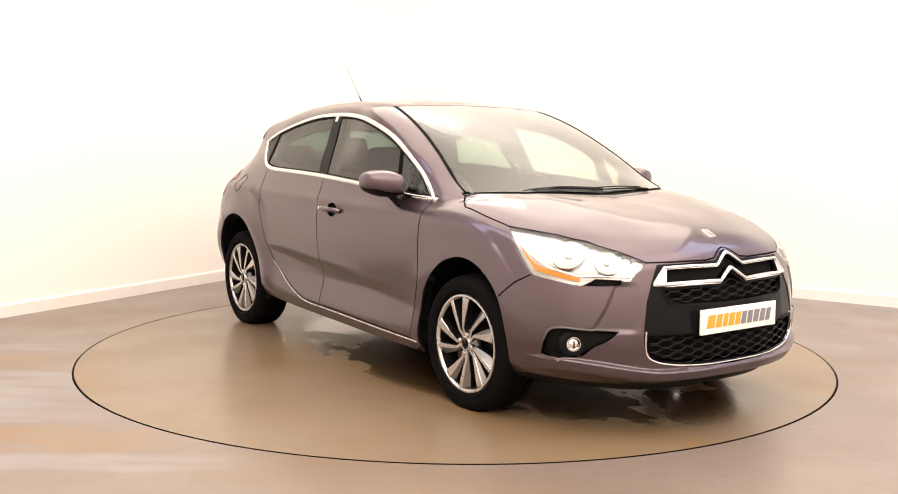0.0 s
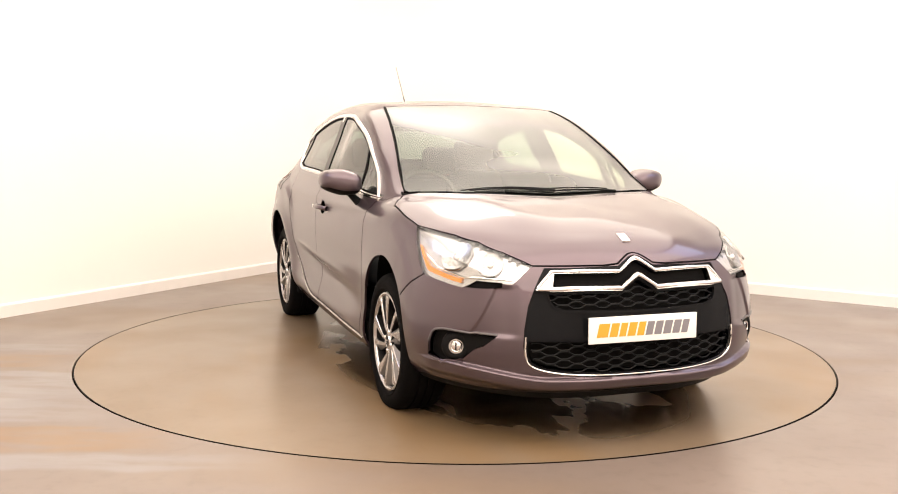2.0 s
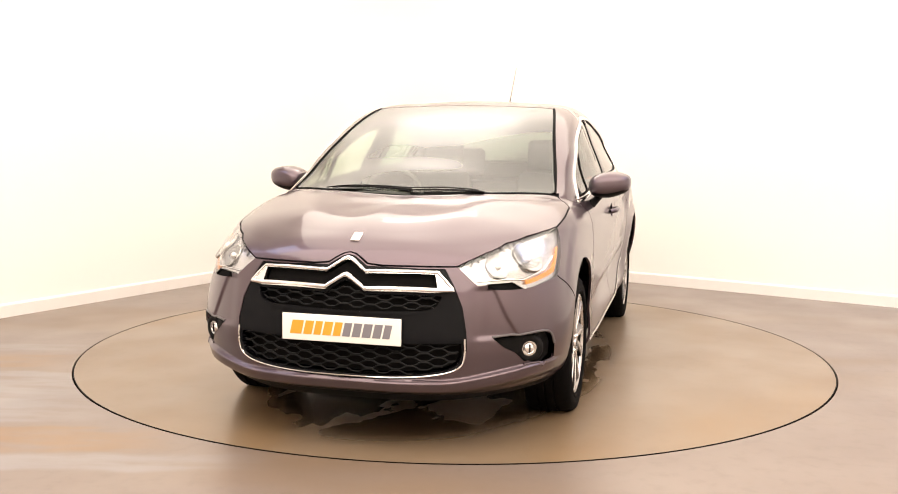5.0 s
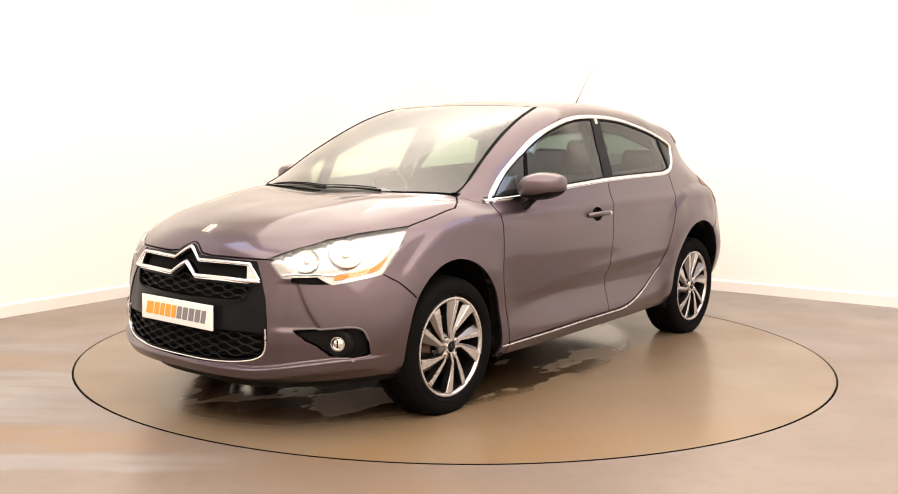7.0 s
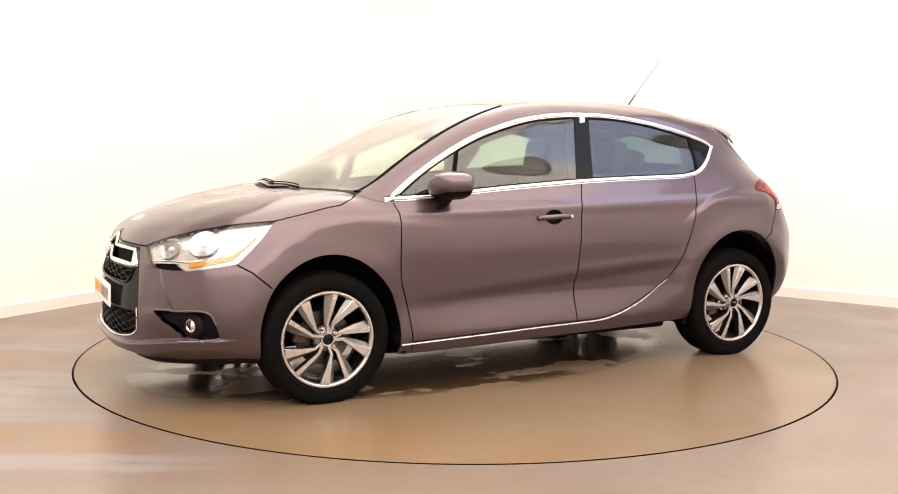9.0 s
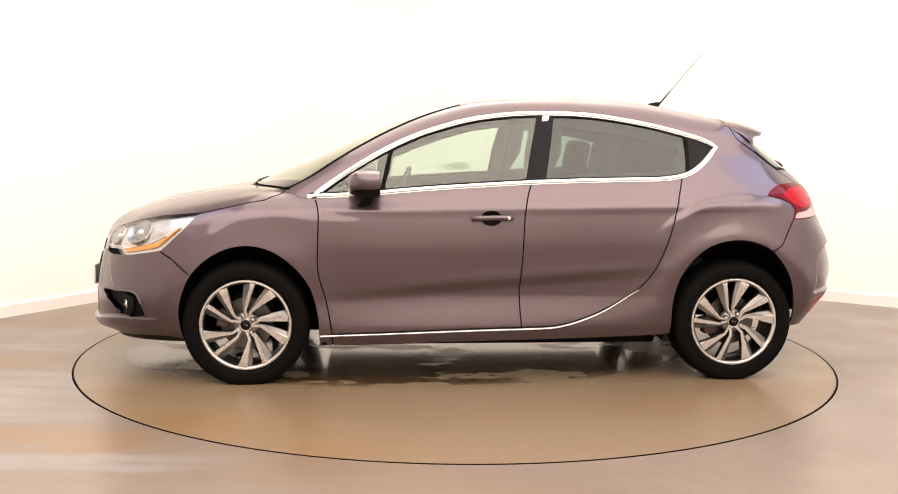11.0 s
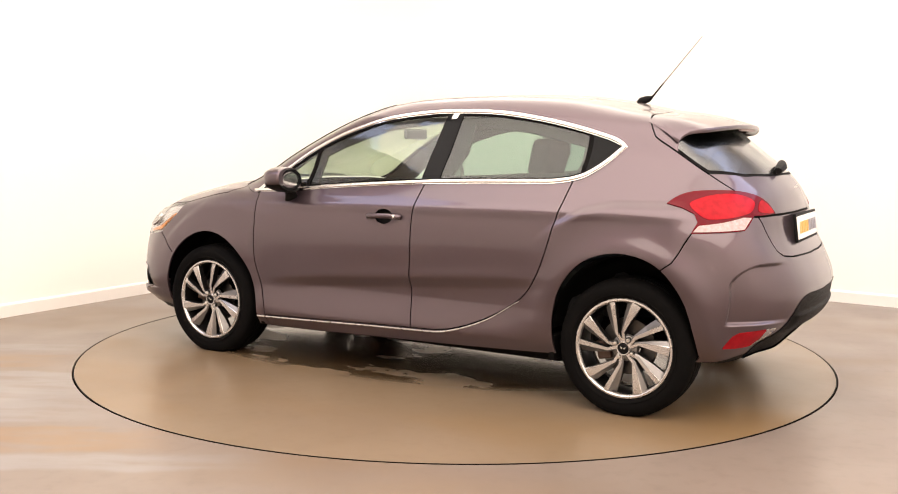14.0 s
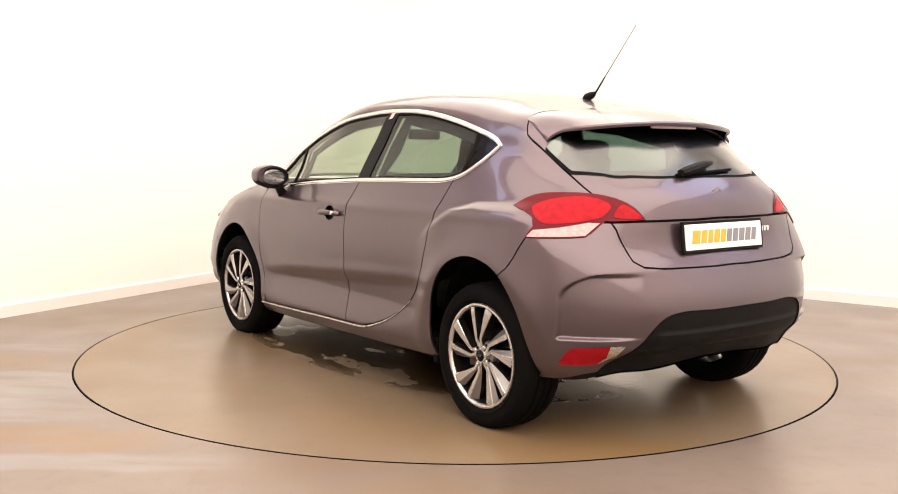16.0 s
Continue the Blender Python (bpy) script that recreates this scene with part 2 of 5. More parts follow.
def cr_segment(p0, p1, p2, p3, s):
    d = [max(np.linalg.norm(b - a), 1e-5) ** 0.5 for a, b in ((p0, p1), (p1, p2), (p2, p3))]
    m1 = (p2 - p1) + d[1] * ((p1 - p0) / d[0] - (p2 - p0) / (d[0] + d[1]))
    m2 = (p2 - p1) + d[1] * ((p3 - p2) / d[2] - (p3 - p1) / (d[1] + d[2]))
    s = np.asarray(s)[:, None]
    a = 2 * (p1 - p2) + m1 + m2
    b = -3 * (p1 - p2) - 2 * m1 - m2
    return ((a * s + b) * s + m1) * s + p1


# ---- room ----
CORNER = Vector((-1.02, 4.71, 0))
D_LEFT, D_RIGHT = Vector((-0.487, -0.873, 0)), Vector((0.832, -0.555, 0))


def wall(name, a, b, inward):
    """A wall of 12 cm thickness from a to b, on the far side of the line."""
    d = (b - a).normalized()
    nrm = Vector((-d.y, d.x, 0))
    if nrm.dot(inward) > 0:
        nrm = -nrm
    bm = bmesh.new()
    q = [a, b, b + nrm * 0.12, a + nrm * 0.12]
    vs = [bm.verts.new((p.x, p.y, z)) for z in (0, CEIL) for p in q]
    for f in ((0, 1, 5, 4), (1, 2, 6, 5), (2, 3, 7, 6), (3, 0, 4, 7), (4, 5, 6, 7), (3, 2, 1, 0)):
        bm.faces.new([vs[i] for i in f])
    bmesh.ops.recalc_face_normals(bm, faces=bm.faces[:])
    tagged(part(name, bm, WALL, None, smooth=False), "plain white painted studio wall", "wall", kind="structure")


def cove(p, q):
    """The rounded corner between the two seen walls, with its skirting."""
    n = 24
    line = [p * (1 - t) ** 2 + CORNER * (2 * t * (1 - t)) + q * t * t for t in [k / n for k in range(n + 1)]]
    for name, mat, out, z1, label in (("wall_corner", WALL, (0.0, -0.12), CEIL, "plain white rounded studio wall corner"), ("baseboard_corner", SKIRTING, (0.018, 0.001), 0.1, "white skirting round the studio corner")):
        bm = bmesh.new()
        rows = []
        for k, c in enumerate(line):
            d = (line[min(k + 1, n)] - line[max(k - 1, 0)]).normalized()
            nrm = Vector((d.y, -d.x, 0))
            if nrm.dot(-CORNER) < 0:
                nrm = -nrm
            i, o = c + nrm * out[0], c + nrm * out[1]
            rows.append([bm.verts.new((i.x, i.y, 0)), bm.verts.new((i.x, i.y, z1)), bm.verts.new((o.x, o.y, z1)), bm.verts.new((o.x, o.y, 0))])
        for u, v in zip(rows, rows[1:]):
            for k in range(4):
                bm.faces.new((u[k], u[(k + 1) % 4], v[(k + 1) % 4], v[k]))
        bmesh.ops.recalc_face_normals(bm, faces=bm.faces[:])
        tagged(part(name, bm, mat, None, sharp=30), label, "wall" if mat is WALL else "baseboard", kind="structure")


def skirting(a, b, inward):
    d = (b - a).normalized()
    nrm = Vector((-d.y, d.x, 0))
    if nrm.dot(inward) < 0:
        nrm = -nrm
    prof = [(0.001, 0.0), (0.018, 0.0), (0.018, 0.085), (0.012, 0.097), (0.001, 0.1)]
    bm = bmesh.new()
    rows = [[bm.verts.new((p + nrm * o) + Vector((0, 0, z))) for o, z in prof] for p in (a, b)]
    for i in range(len(prof)):
        j = (i + 1) % len(prof)
        bm.faces.new((rows[0][i], rows[0][j], rows[1][j], rows[1][i]))
    bmesh.ops.recalc_face_normals(bm, faces=bm.faces[:])
    tagged(part("baseboard", bm, SKIRTING, None, smooth=False), "white painted skirting along the studio wall", "baseboard", kind="structure")


def build_room():
    mid = Vector((0, 0, 0))
    a, b = CORNER + D_LEFT * 8.6, CORNER + D_RIGHT * 7.35
    c, d = Vector((a.x, -9.0, 0)), Vector((b.x, -9.0, 0))
    r = 1.1
    p, q = CORNER + D_LEFT * r, CORNER + D_RIGHT * r
    wall("wall_north_west", p, a, mid - CORNER)
    wall("wall_north_east", q, b, mid - CORNER)
    cove(p, q)
    wall("wall_west", a, c, Vector((1, 0, 0)))
    wall("wall_east", b, d, Vector((-1, 0, 0)))
    wall("wall_south", c, d, Vector((0, 1, 0)))
    skirting(p, a, mid - CORNER)
    skirting(q, b, mid - CORNER)
    # floor with a round hole for the turntable
    bm = bmesh.new()
    n, out = 160, 14.0
    ring = [[bm.verts.new((r * math.cos(2 * math.pi * k / n), r * math.sin(2 * math.pi * k / n), z)) for k in range(n)]
            for r, z in ((R_TABLE + 0.003, -0.06), (R_TABLE + 0.003, -0.002), (R_TABLE + 0.005, 0.0), (4.0, 0.0), (out, 0.0))]
    for u, v in zip(ring, ring[1:]):
        for k in range(n):
            bm.faces.new((u[k], v[k], v[(k + 1) % n], u[(k + 1) % n]))
    bmesh.ops.recalc_face_normals(bm, faces=bm.faces[:])
    tagged(part("floor", bm, FLOOR, None, sharp=30), "polished brown-grey resin floor with stained streaks", "floor", kind="structure")
    bm = bmesh.new()
    lathe(bm, [(R_TABLE - 0.3, -0.08), (R_TABLE + 0.3, -0.08)], 96, "z")
    tagged(part("turntable_pit", bm, SEAM, None), "dark pit below the turntable edge", "pit", kind="structure")
    bm = bmesh.new()
    box(bm, (-9, -10, CEIL), (11, 6.5, CEIL + 0.15))
    tagged(part("ceiling", bm, WALL, None, smooth=False), "plain white studio ceiling", "ceiling", kind="structure")
    for lx, ly, sx, sy, *_ in LAMPS:
        bm = bmesh.new()
        for lo, hi in (((-sx / 2 - 0.03, -sy / 2 - 0.03), (-sx / 2, sy / 2 + 0.03)), ((sx / 2, -sy / 2 - 0.03), (sx / 2 + 0.03, sy / 2 + 0.03)),
                       ((-sx / 2, -sy / 2 - 0.03), (sx / 2, -sy / 2)), ((-sx / 2, sy / 2), (sx / 2, sy / 2 + 0.03))):
            box(bm, (*lo, -0.07), (*hi, 0.0))
        light = part("ceiling_light", bm, SKIRTING, None, smooth=False)
        light.location = (lx, ly, CEIL)
        tagged(light, "white framed luminous ceiling light panel", "ceiling light", "studio ceiling lights")


R_TABLE = 2.2365
build_room()


def build_turntable():
    bm = bmesh.new()
    n = 160
    rings = [[bm.verts.new((r * math.cos(2 * math.pi * k / n), r * math.sin(2 * math.pi * k / n), z)) for k in range(n)]
             for r, z in ((R_TABLE - 0.004, -0.05), (R_TABLE - 0.004, -0.003), (R_TABLE - 0.006, 0.0), (1.1, 0.0), (0.3, 0.0))]
    for u, v in zip(rings, rings[1:]):
        for k in range(n):
            bm.faces.new((u[k], u[(k + 1) % n], v[(k + 1) % n], v[k]))
    bm.faces.new(rings[-1])
    bmesh.ops.recalc_face_normals(bm, faces=bm.faces[:])
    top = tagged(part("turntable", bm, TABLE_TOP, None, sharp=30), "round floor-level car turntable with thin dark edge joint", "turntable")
    bm = bmesh.new()
    lathe(bm, [(R_TABLE - 0.0075, -0.02), (R_TABLE - 0.0075, 0.0012), (R_TABLE - 0.0035, 0.0012), (R_TABLE - 0.0035, -0.02)], 160, "z")
    part("edge_band", bm, SEAM, top, "thin dark steel edge band")
    return top


turntable = build_turntable()

# ---- the car: one smooth skin, cut into panels ----
# Rows run from the middle of the nose round the side to the middle of the tail (x forward, y to the car's left).
SKIN_ROWS = []


def row(*p):
    SKIN_ROWS.append([p[i:i + 3] for i in range(0, len(p), 3)])


row(2.12, 0, .18, 2.11, .25, .18, 2.05, .45, .185, 1.93, .63, .20, 1.75, .75, .21, 1.5, .80, .21, 1.2, .82, .20, .95, .83, .195, .55, .84, .20, .1, .84, .21,
    -.35, .84, .22, -.8, .84, .235, -1.12, .83, .25, -1.42, .82, .26, -1.66, .78, .275, -1.79, .65, .27, -1.88, .44, .27, -1.91, .22, .27, -1.92, 0, .27)
row(2.20, 0, .27, 2.19, .25, .27, 2.13, .47, .27, 2.0, .67, .28, 1.8, .80, .29, 1.5, .86, .28, 1.2, .87, .27, .95, .868, .265, .55, .875, .275, .1, .875, .285,
    -.35, .875, .295, -.8, .875, .31, -1.12, .875, .33, -1.42, .87, .34, -1.69, .82, .35, -1.83, .69, .36, -1.94, .47, .37, -1.975, .24, .37, -1.985, 0, .37)
row(2.215, 0, .43, 2.20, .25, .43, 2.145, .47, .425, 2.01, .68, .415, 1.82, .825, .415, 1.5, .885, .43, 1.2, .89, .44, .95, .865, .44, .55, .865, .44, .1, .867, .45,
    -.35, .87, .455, -.8, .88, .47, -1.12, .90, .48, -1.42, .90, .48, -1.7, .86, .475, -1.90, .71, .475, -2.0, .48, .48, -2.04, .24, .48, -2.05, 0, .48)
row(2.20, 0, .57, 2.185, .25, .57, 2.13, .47, .565, 2.0, .68, .555, 1.81, .82, .56, 1.5, .88, .58, 1.2, .89, .59, .95, .875, .60, .55, .88, .60, .1, .882, .60,
    -.35, .882, .61, -.8, .885, .62, -1.12, .905, .63, -1.42, .905, .62, -1.7, .875, .61, -1.91, .72, .60, -2.01, .48, .60, -2.05, .24, .60, -2.06, 0, .60)
row(2.17, 0, .69, 2.155, .25, .69, 2.10, .47, .68, 1.97, .68, .67, 1.78, .80, .68, 1.5, .855, .72, 1.2, .87, .74, .95, .875, .75, .55, .885, .75, .1, .89, .75,
    -.35, .89, .76, -.8, .89, .77, -1.12, .90, .78, -1.42, .90, .77, -1.7, .865, .745, -1.89, .71, .725, -1.97, .47, .72, -2.0, .24, .72, -2.01, 0, .72)
row(2.125, 0, .79, 2.115, .25, .785, 2.06, .46, .775, 1.93, .67, .775, 1.74, .765, .80, 1.5, .815, .85, 1.2, .84, .89, .95, .85, .90, .55, .865, .90, .1, .872, .905,
    -.35, .875, .92, -.8, .87, .935, -1.12, .87, .94, -1.42, .868, .93, -1.67, .845, .885, -1.84, .69, .85, -1.908, .46, .845, -1.932, .23, .84, -1.938, 0, .84)
row(2.06, 0, .845, 2.05, .25, .84, 1.98, .44, .835, 1.83, .61, .85, 1.66, .69, .88, 1.45, .735, .92, 1.2, .77, .96, 1.0, .812, .948, .6, .82, .98, .1, .825, 1.02,
    -.35, .825, 1.04, -.8, .82, 1.055, -1.15, .81, 1.06, -1.42, .80, 1.04, -1.65, .755, 1.01, -1.81, .62, .975, -1.88, .42, .965, -1.91, .21, .96, -1.918, 0, .96)
row(1.98, 0, .885, 1.96, .22, .88, 1.88, .38, .885, 1.75, .5, .905, 1.6, .57, .93, 1.42, .63, .96, 1.22, .68, .985, 1.02, .77, .992, .58, .755, 1.12, .1, .745, 1.22,
    -.35, .735, 1.24, -.8, .73, 1.23, -1.15, .72, 1.22, -1.42, .69, 1.185, -1.64, .63, 1.11, -1.79, .54, 1.055, -1.85, .38, 1.045, -1.88, .19, 1.04, -1.89, 0, 1.04)
row(1.88, 0, .92, 1.86, .18, .915, 1.78, .3, .925, 1.67, .39, .94, 1.55, .45, .96, 1.42, .52, .98, 1.27, .60, .995, 1.08, .71, 1.015, .56, .655, 1.275, .1, .61, 1.435,
    -.35, .605, 1.465, -.8, .605, 1.445, -1.1, .615, 1.408, -1.36, .605, 1.362, -1.56, .53, 1.24, -1.70, .46, 1.16, -1.78, .32, 1.14, -1.81, .16, 1.135, -1.82, 0, 1.13)
row(1.78, 0, .945, 1.75, .09, .945, 1.69, .15, .95, 1.6, .2, .965, 1.52, .24, .975, 1.44, .28, .985, 1.38, .33, .995, 1.29, .40, 1.005, .70, .36, 1.30, .17, .33, 1.468,
    -.35, .32, 1.51, -.8, .32, 1.50, -1.1, .32, 1.465, -1.38, .30, 1.405, -1.5, .32, 1.355, -1.6, .30, 1.29, -1.665, .22, 1.25, -1.70, .11, 1.23, -1.72, 0, 1.22)
row(1.68, 0, .965, 1.65, 0, .968, 1.6, 0, .975, 1.55, 0, .98, 1.5, 0, .987, 1.46, 0, .992, 1.42, 0, .997, 1.37, 0, 1.003, .80, 0, 1.285, .2, 0, 1.48,
    -.35, 0, 1.523, -.8, 0, 1.515, -1.1, 0, 1.482, -1.4, 0, 1.42, -1.48, 0, 1.39, -1.52, 0, 1.365, -1.55, 0, 1.345, -1.585, 0, 1.325, -1.62, 0, 1.30)

NU, NV = 22, 26


def build_skin():
    """The dense half skin as an array [v][u][xyz]."""
    flip = np.array([1.0, -1.0, 1.0])
    rows = []
    s = np.linspace(0, 1, NU, endpoint=False)
    for r in SKIN_ROWS:
        P = np.array(r, float)
        Q = np.vstack([P[1] * flip, P, P[-2] * flip])
        if np.abs(P[:, 1]).max() < 1e-6:
            Q = np.vstack([2 * P[0] - P[1], P, 2 * P[-1] - P[-2]])
        d = [cr_segment(Q[i], Q[i + 1], Q[i + 2], Q[i + 3], s) for i in range(len(P) - 1)]
        rows.append(np.vstack(d + [P[-1:]]))
    rows = np.array(rows)
    s = np.linspace(0, 1, NV, endpoint=False)
    cols = []
    for k in range(rows.shape[1]):
        P = rows[:, k]
        Q = np.vstack([2 * P[0] - P[1], P, P[-2] * flip])
        d = [cr_segment(Q[i], Q[i + 1], Q[i + 2], Q[i + 3], s) for i in range(len(P) - 1)]
        cols.append(np.vstack(d + [P[-1:]]))
    S = np.array(cols).transpose(1, 0, 2)
    x, y, z = S[..., 0], S[..., 1], S[..., 2]
    side = np.clip((y - 0.6) / 0.15, 0, 1)
    # flared arch lips, a rounded shoulder line and the hollow low on the doors
    for cx, cz, rad, flare in ((1.306, 0.33, 0.42, 0.005), (-1.306, 0.34, 0.43, 0.016)):
        d = np.hypot(x - cx, z - cz)
        y += side * flare * np.exp(-((d - rad) / 0.07) ** 2) * np.clip((z - 0.2) / 0.2, 0, 1)
    inner = np.exp(-((x + 0.05) / 0.75) ** 4)
    edge = 0.535 - 0.075 * x
    t = np.clip((edge + 0.02 - z) / 0.065, 0, 1)
    y -= side * inner * 0.021 * t * t * (3 - 2 * t) * np.clip((z - 0.30) / 0.16, 0, 1)
    y += side * inner * 0.003 * np.exp(-((z - edge - 0.03) / 0.03) ** 2)
    y += side * 0.008 * np.exp(-((z - 0.925 + 0.015 * x) / 0.03) ** 2) * np.clip((x + 1.9) / 0.3, 0, 1) * np.clip((1.55 - x) / 0.3, 0, 1)
    # bulge of the rear haunch under its crease, and of the front wing round the wheel
    def smooth(a):
        a = np.clip(a, 0, 1)
        return a * a * (3 - 2 * a)
    zc = np.interp(x, [-1.55, -1.24, -1.1, -0.95, -0.85], [0.993, 0.986, 0.955, 0.88, 0.80])
    below = zc - z
    y += side * 0.024 * smooth(below / 0.05 + 0.5) * np.exp(-np.clip(below, 0, None) / 0.12) * smooth((x + 1.62) / 0.1) * smooth((-0.82 - x) / 0.22)
    zc = np.interp(x, [0.75, 0.95, 1.15, 1.35, 1.5, 1.62, 1.72], [0.87, 0.88, 0.892, 0.872, 0.80, 0.70, 0.58])
    below = zc - z
    y += side * 0.010 * smooth(below / 0.06 + 0.5) * np.exp(-np.clip(below, 0, None) / 0.13) * smooth((1.70 - x) / 0.14) * smooth((x - 0.55) / 0.35)
    # full front corners, bonnet edges, windscreen pillars and roof crown
    w = smooth((x - 1.5) / 0.25) * smooth((y - 0.42) / 0.16) * smooth((z - 0.32) / 0.1) * smooth((1.0 - z) / 0.15)
    x += 0.014 * w
    y += 0.002 * w
    z += 0.014 * smooth((x - 0.95) / 0.4) * smooth((2.08 - x) / 0.4) * smooth((y + 0.05) / 0.5) * smooth((z - 0.80) / 0.07)
    y += 0.026 * smooth((z - 1.08) / 0.15) * smooth((x + 0.1) / 0.3) * smooth((1.08 - x) / 0.2) * smooth((y - 0.3) / 0.25)
    # a flatter windscreen between its pillars
    w = smooth((1.18 - x) / 0.25) * smooth((x + 0.25) / 0.75) * smooth((z - 1.04) / 0.12)
    z += w * (0.005 * smooth((y - 0.20) / 0.4) - 0.022 * smooth((0.46 - y) / 0.42))
    z += 0.014 * smooth((1.05 - x) / 0.5) * smooth((x + 1.25) / 0.45) * smooth((z - 1.20) / 0.2)
    # hollow of the rear bumper corner
    yb = 0.838 - 0.15 * (1 - np.sqrt(np.clip(1 - np.clip((z - 0.63) / 0.105, 0, 1) ** 2, 0, 1)))
    d = 0.022 * smooth((yb - y) / 0.018) * smooth((y - 0.48) / 0.24) * smooth((0.740 - z) / 0.018) * smooth((z - 0.462) / 0.016) * smooth((-1.68 - x) / 0.05)
    x += d
    y -= 0.6 * d
    # ridge of the black lower part
    x -= 0.013 * smooth((0.500 - z) / 0.025) * smooth((z - 0.385) / 0.05) * smooth((0.50 - y) / 0.05) * smooth((-1.85 - x) / 0.05)
    # set-back facet between the grille and a line from the lamp to the fog recess
    yc = np.interp(z, [0.45, 0.55, 0.67], [0.71, 0.655, 0.60])
    x -= 0.011 * smooth((yc - y) / 0.02 + 0.5) * smooth((y - 0.505) / 0.07) * smooth((z - 0.455) / 0.03) * smooth((0.685 - z) / 0.03) * smooth((x - 1.8) / 0.1)
    # the lower edge of the tail rises towards the middle
    z += (0.035 + 0.025 * smooth((0.45 - y) / 0.4)) * smooth((0.42 - z) / 0.10) * smooth((0.74 - y) / 0.22) * smooth((-1.66 - x) / 0.12)
    # folded lip along the chin, higher towards the corners
    lip = 0.299 + 0.050 * smooth((y - 0.40) / 0.38)
    fold = 0.026 * smooth((lip - z) / 0.012) * smooth((z - lip + 0.085) / 0.035) * smooth((x - 1.72) / 0.12)
    x += fold * smooth((0.86 - y) / 0.2) - 0.02 * smooth((0.25 - z) / 0.04) * smooth((x - 1.72) / 0.22)
    y += 0.4 * fold * smooth((y - 0.5) / 0.2)
    # two soft ridges along the bonnet
    hood = np.clip((x - 1.25) / 0.15, 0, 1) * np.clip((2.0 - x) / 0.3, 0, 1) * (z > 0.8)
    z += hood * 0.005 * np.exp(-((y - 0.33 - 0.18 * (1.9 - x)) / 0.09) ** 2)
    S[..., 1][S[..., 1] < 0] = 0
    S[:, 0, 1] = 0
    S[:, -1, 1] = 0
    S[-1, :, 1] = 0
    return S


SKIN = build_skin()
VN, UN = SKIN.shape[:2]
du, dv = np.gradient(SKIN, axis=1), np.gradient(SKIN, axis=0)
NORM = np.cross(du, dv)
NORM /= np.maximum(np.linalg.norm(NORM, axis=2, keepdims=True), 1e-9)
NORM[np.isnan(NORM)] = 0
if NORM[VN // 4, UN // 2, 1] < 0:
    NORM = -NORM
for edge in (NORM[:, 0], NORM[:, -1], NORM[-1]):
    edge[:, 1] = 0
    edge /= np.maximum(np.linalg.norm(edge, axis=1, keepdims=True), 1e-9)

from mathutils.bvhtree import BVHTree
from mathutils.geometry import delaunay_2d_cdt

TRI = [t for v in range(VN - 1) for u in range(UN - 1) for t in ((v * UN + u, v * UN + u + 1, (v + 1) * UN + u + 1), (v * UN + u, (v + 1) * UN + u + 1, (v + 1) * UN + u))]
BVH = BVHTree.FromPolygons([tuple(p) for p in SKIN.reshape(-1, 3)], TRI)
SU, SV = 0.27 / NU, 0.13 / NV


def skin_at(uv, arr):
    u = np.clip(np.asarray(uv)[:, 0] / SU, 0, UN - 1 - 1e-9)
    v = np.clip(np.asarray(uv)[:, 1] / SV, 0, VN - 1 - 1e-9)
    i, j = u.astype(int), v.astype(int)
    a, b = (u - i)[:, None], (v - j)[:, None]
    return (arr[j, i] * (1 - a) + arr[j, i + 1] * a) * (1 - b) + (arr[j + 1, i] * (1 - a) + arr[j + 1, i + 1] * a) * b


def to_uv(place, index):
    ids = TRI[index]
    p = [Vector(SKIN[k // UN, k % UN]) for k in ids]
    q = [Vector(((k % UN) * SU, (k // UN) * SV, 0)) for k in ids]
    a, b, w = p[1] - p[0], p[2] - p[0], place - p[0]
    aa, ab, bb, wa, wb = a.dot(a), a.dot(b), b.dot(b), w.dot(a), w.dot(b)
    den = aa * bb - ab * ab
    if abs(den) < 1e-16:
        return q[0].xy
    s, t = (bb * wa - ab * wb) / den, (aa * wb - ab * wa) / den
    return (q[0] + (q[1] - q[0]) * s + (q[2] - q[0]) * t).xy


def on_side(pts):
    """(x, z) pairs seen from the side."""
    out = []
    for x, z in pts:
        hit = BVH.ray_cast(Vector((x, 3, z)), Vector((0, -1, 0)))
        low = hit[0] is None and z < 0.35
        if low:
            hit = BVH.ray_cast(Vector((x, 3, 0.36)), Vector((0, -1, 0)))
        elif hit[0] is None:
            hit = BVH.find_nearest(Vector((x, 0.8, z)))
        uv = to_uv(hit[0], hit[2])
        if low:
            uv.y = -0.004
        out.append(uv)
    return out


def on_front(pts, sign=1):
    """(y, z) pairs seen from the front (or from behind with sign -1)."""
    out = []
    for y, z in pts:
        hit = BVH.ray_cast(Vector((4 * sign, max(y, 0.0), z)), Vector((-sign, 0, 0)))
        if hit[0] is None:
            hit = BVH.find_nearest(Vector((2 * sign, max(y, 0), z)))
        uv = to_uv(hit[0], hit[2])
        if y <= 0:
            uv.x = (0 if sign > 0 else (UN - 1) * SU) - sign * 0.004
        out.append(uv)
    return out


